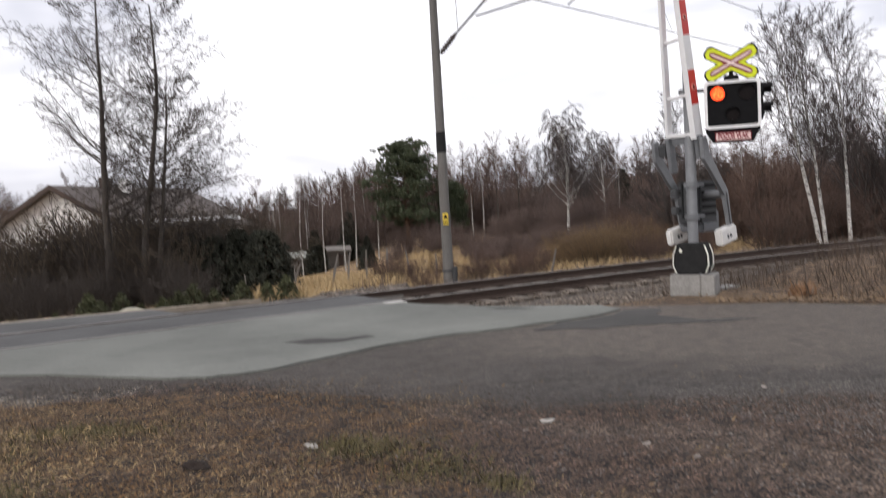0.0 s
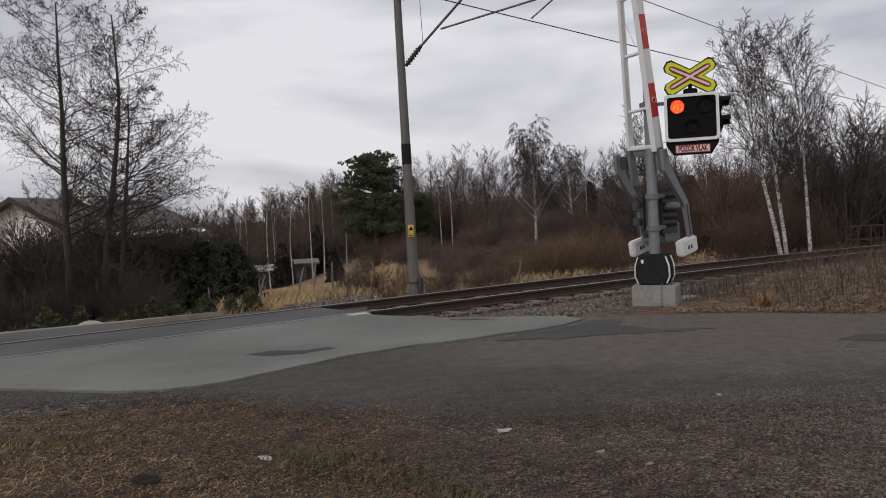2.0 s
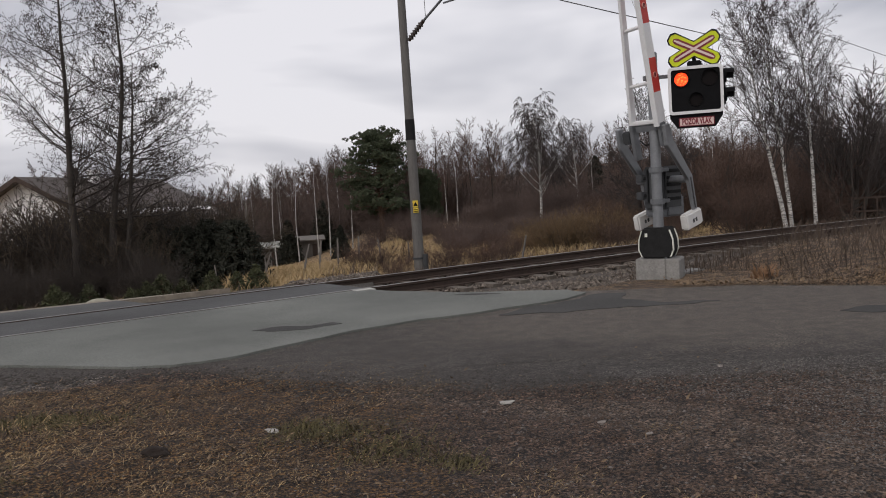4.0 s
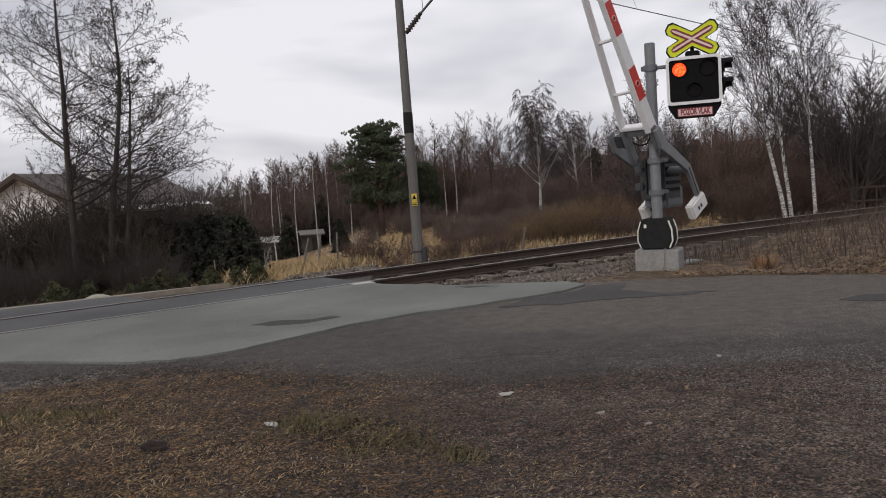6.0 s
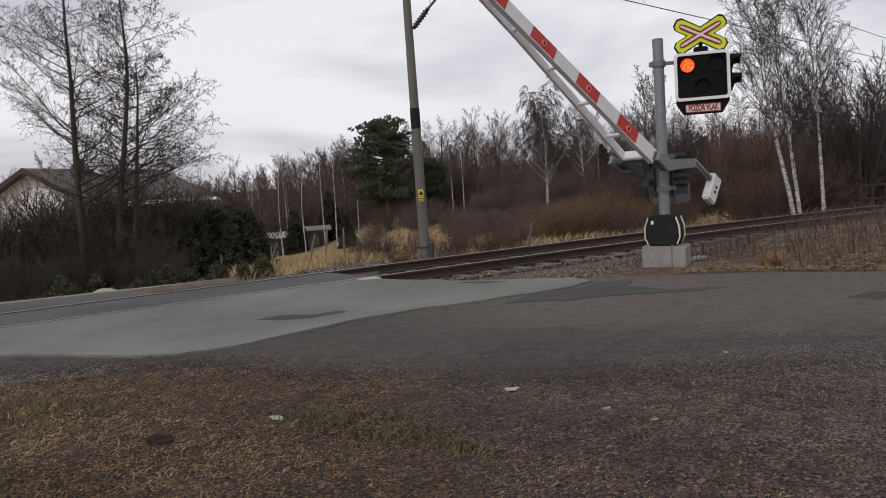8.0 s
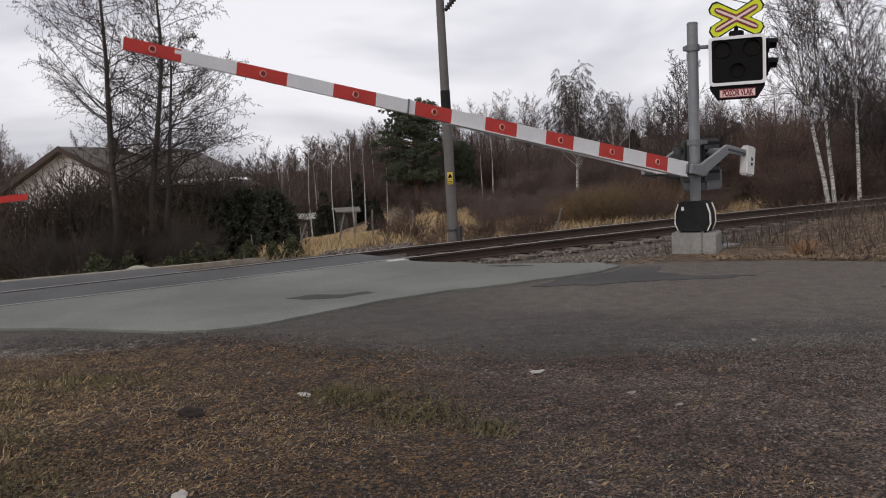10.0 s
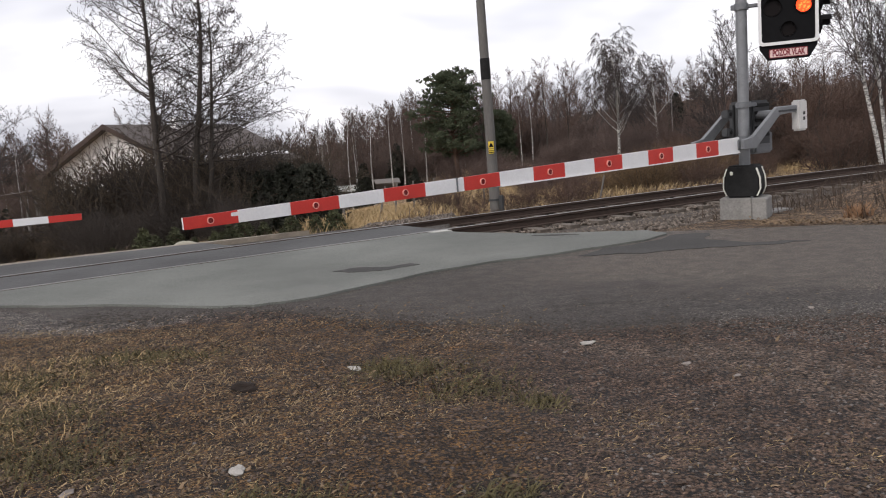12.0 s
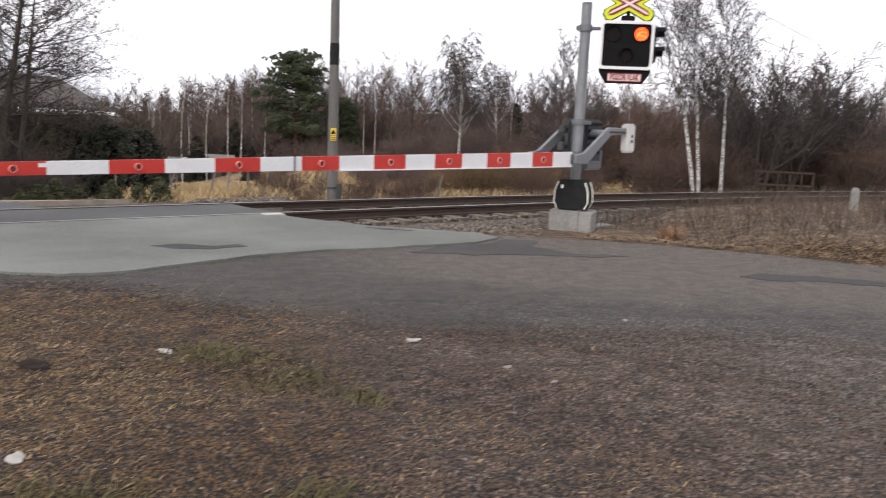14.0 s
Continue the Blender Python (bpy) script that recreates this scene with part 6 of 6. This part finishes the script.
# foreground: tufts, matted straw, leaves and pebbles
TUFTS = [(-0.75, 4.75, 0.38, 0.22), (-0.35, 4.35, 0.30, 0.2), (-0.95, 4.95, 0.2, 0.12), (0.0, 4.05, 0.16, 0.12), (-2.75, 5.5, 0.6, 0.25), (-3.4, 5.0, 0.5, 0.3), (-2.5, 3.6, 0.6, 0.3), (-2.9, 4.2, 0.5, 0.25), (-1.1, 3.0, 0.3, 0.15), (-0.2, 3.0, 0.2, 0.12), (-1.9, 2.7, 0.5, 0.25)]
sp = []
for x0, y0, sx, sy in TUFTS:
    for _ in range(int(5200 * sx * (sy + 0.1) + 120)):
        x, y = x0 + rr.gauss(0, sx * 0.5), y0 + rr.gauss(0, sy * 0.6)
        sp.append((x, y, height(x, y) - 0.004, rr.uniform(0.03, 0.095)))
blades("grass_tufts", sp, M_TURF, "low tufts of dull olive grass on trampled ground", "grass", 8, 0.0034, 0.95)
sp = []
while len(sp) < 70000:
    x, y = rr.uniform(-6.5, 1.4), 0.2 + 6.5 * rr.random()
    if rr.random() > step(0.2, 1.9, y) * step(-6.5, -4.6, x):
        continue
    w = noise.noise((x * 1.1, y * 1.1, 8.0)) + 0.6 * noise.noise((x * 3.5, y * 3.5, 3.0))
    dens = 0.40 + 0.9 * w - 0.24 * (x + 1.4) - 0.10 * (y - 4.0)
    if rr.random() > dens:
        continue
    sp.append((x, y, height(x, y) + 0.004, rr.uniform(0.012, 0.05)))
M_BLEACHED = surf("bleached_dry_grass", (0.15, 0.095, 0.040), (0.50, 0.36, 0.185), 2, 0.95, 0.0, vary=0.5)
M_ROT = surf("rotting_brown_grass", (0.045, 0.028, 0.016), (0.14, 0.095, 0.055), 2, 0.95, 0.0, vary=0.45)
blades("matted_straw", sp[:34000], M_BLEACHED, "flattened bleached straw on trampled ground", "grass", 9, 0.0023, 1.48)
blades("matted_brown_grass", sp[34000:], M_ROT, "flattened rotting brown grass on trampled ground", "grass", 14, 0.0030, 1.45)
sp = []
while len(sp) < 6000:
    x, y = rr.uniform(-5.2, -1.2), rr.uniform(2.0, 5.6)
    w = noise.noise((x * 1.6, y * 1.6, 21.0)) + 0.5 * noise.noise((x * 5, y * 5, 2.0))
    if rr.random() > 0.2 + 1.1 * w - 0.55 * (x + 2.3):
        continue
    sp.append((x, y, height(x, y) + 0.008, rr.uniform(0.04, 0.11)))
blades("loose_straw", sp, M_BLEACHED, "long loose straw stalks strewn over the grass", "grass", 19, 0.0026, 1.38)
sp = []
for _ in range(4200):
    x, y = rr.uniform(-4.8, 2.6), 1.8 + 5.3 * rr.random()
    if x > -0.4 and rr.random() < 0.88:
        continue
    sp.append((x, y, height(x, y) + 0.006, rr.uniform(0.018, 0.05)))
blades("ground_leaves", sp, M_LEAF, "scattered dry brown leaf scraps", "leaf litter", 10, 0.008, 1.45)
sp = []
while len(sp) < 15000:
    x, y = rr.uniform(-3.2, 4.8), 1.9 + 5.4 * rr.random()
    if y > 5.3 and rr.random() < 0.75:
        continue
    if x < 0.2 and rr.random() > 0.35 + 0.2 * (x + 0.5):
        continue
    sp.append((x, y, height(x, y) + 0.001, (0.006 + 0.022 * rr.random() ** 4) * (0.7 if y > 5.4 else 1.0)))
rocks("loose_gravel", sp, M_PEBBLE, "loose grey brown gravel on the shoulder", "gravel", 12, 0.6)
sp = []
while len(sp) < 34000:
    x, y = rr.uniform(1.2, 5.8), 2.4 + 3.6 * rr.random()
    if x + 0.3 * (y - 4) < 1.9 + 0.7 * noise.noise((x, y, 9)):
        continue
    sp.append((x, y, height(x, y) + 0.001, 0.006 + 0.013 * rr.random() ** 2))
rocks("shoulder_gravel", sp, M_GRIT, "grey crushed gravel on the road shoulder", "gravel", 13, 0.6)
sp = []
while len(sp) < 30000:
    x, y = rr.uniform(-3.4, 3.6), 1.9 + 4.3 * rr.random()
    if y > along(NEAR_EDGE, x) + 0.1 or rr.random() > 0.25 + 1.2 * abs(noise.noise((x * 0.8, y * 1.6, 31.0))) + 0.3 * (x > -0.6):
        continue
    sp.append((x, y, height(x, y) + 0.001, 0.008 + 0.03 * rr.random() ** 3))
rocks("soil_crumbs", sp, M_CRUMB, "small dark reddish crumbs of trodden soil", "soil", 22, 0.55)
sp = []
while len(sp) < 9000:
    x = rr.uniform(-4.2, 6.0)
    y = along(NEAR_EDGE, x) + rr.gauss(-0.02, 0.20) + 0.15 * noise.noise((x * 1.5, 0.0, 4.0))
    sp.append((x, y, height(x, y) + 0.002, 0.009 + 0.034 * rr.random() ** 3))
rocks("broken_asphalt", sp, M_TARCRUMB, "dark broken crumbs along the paving edge", "gravel", 23, 0.55)
for x, y, s in ((-1.13, 4.93, 0.075), (0.405, 5.30, 0.085), (-1.407, 3.35, 0.085), (0.9, 4.6, 0.05), (1.1, 4.3, 0.04), (2.11, 5.88, 0.05), (-2.15, 3.25, 0.07)):
    bm = bmesh.new()
    bmesh.ops.create_icosphere(bm, subdivisions=2, radius=s * 0.5)
    for v in bm.verts:
        v.co = Vector((v.co.x * 1.3, v.co.y * 0.8, v.co.z * 0.3)) * (1 + 0.7 * noise.noise(v.co * 30 + Vector((x, y, 0))))
    o = part("stone", bm, M_PALE if s in (0.075, 0.085) else M_PEBBLE)
    o.matrix_basis = pose(x, y, height(x, y) + s * 0.1, 0, 0, 40 * x)
    tagged(o, "pale flat stone lying on bare soil", "stone", "loose stones")
for x, y, s in ((-1.73, 4.53, 0.125), (-0.367, 4.65, 0.075)):
    bm = bmesh.new()
    bmesh.ops.create_icosphere(bm, subdivisions=3, radius=s * 0.5)
    for v in bm.verts:
        v.co = Vector((v.co.x * 1.25, v.co.y * 0.8, v.co.z * 0.6)) * (1 + 0.5 * noise.noise(v.co * 18))
    o = part("soil_clod", bm, M_SOIL)
    o.matrix_basis = pose(x, y, height(x, y) + s * 0.12)
    tagged(o, "dark crumbly clod of soil on trampled grass", "soil clod", "soil clods")


# ---- what moves ----
def motions():
    near = ((0.0, 80.0), (3.0, 79.8), (3.5, 78.8), (4.0, 77.5), (5.0, 73.0), (5.8, 63.2), (6.5, 53.6), (7.0, 45.6), (7.5, 38.4), (8.2, 29.7), (9.0, 20.5), (9.7, 12.5), (10.3, 7.0), (10.5, 5.6), (11.0, 2.8), (11.3, 1.3), (11.5, 0.1), (11.7, -0.9), (12.0, -1.1), (12.2, -0.5), (12.5, -0.2), (13.0, -0.9), (13.4, -0.4), (13.7, -0.5), (14.0, -0.7))
    walk(boom_near, [(t, pose(0, 0, PIVOT_Z, 0, -a, 0)) for t, a in near])
    far = ((0.0, 80.0), (3.0, 79.0), (4.0, 74.0), (5.0, 64.0), (6.0, 50.0), (7.0, 35.0), (8.0, 21.0), (9.0, 10.5), (9.8, 5.2), (10.5, 2.0), (11.0, 0.0), (14.0, 0.0))
    walk(boom_far, [(t, pose(0, 0, PIVOT_Z, 0, -a, 0)) for t, a in far])
    # the two red lamps flash in turn
    for lamp, first in ((lamp_right, 0), (lamp_left, 1)):
        x, z = lamp.location.x, lamp.location.z
        lit, dark = -0.114, -0.060
        events = []
        for n in range(-1, 30):
            t = 10.56 if n == 21 else 0.155 + 0.4931 * n
            events.append((t, lit if n % 2 == first else dark))
        rows = [(0.0, pose(x, lit if first == 1 else dark, z))]
        state = rows[0][1].translation.y
        for t, y in events:
            if t <= 0.05 or t > 13.98 or abs(y - state) < 1e-6:
                continue
            rows.append((t - 0.034, pose(x, state, z)))
            rows.append((t, pose(x, y, z)))
            state = y
        rows.append((14.0, pose(x, state, z)))
        walk(lamp, rows)


motions()
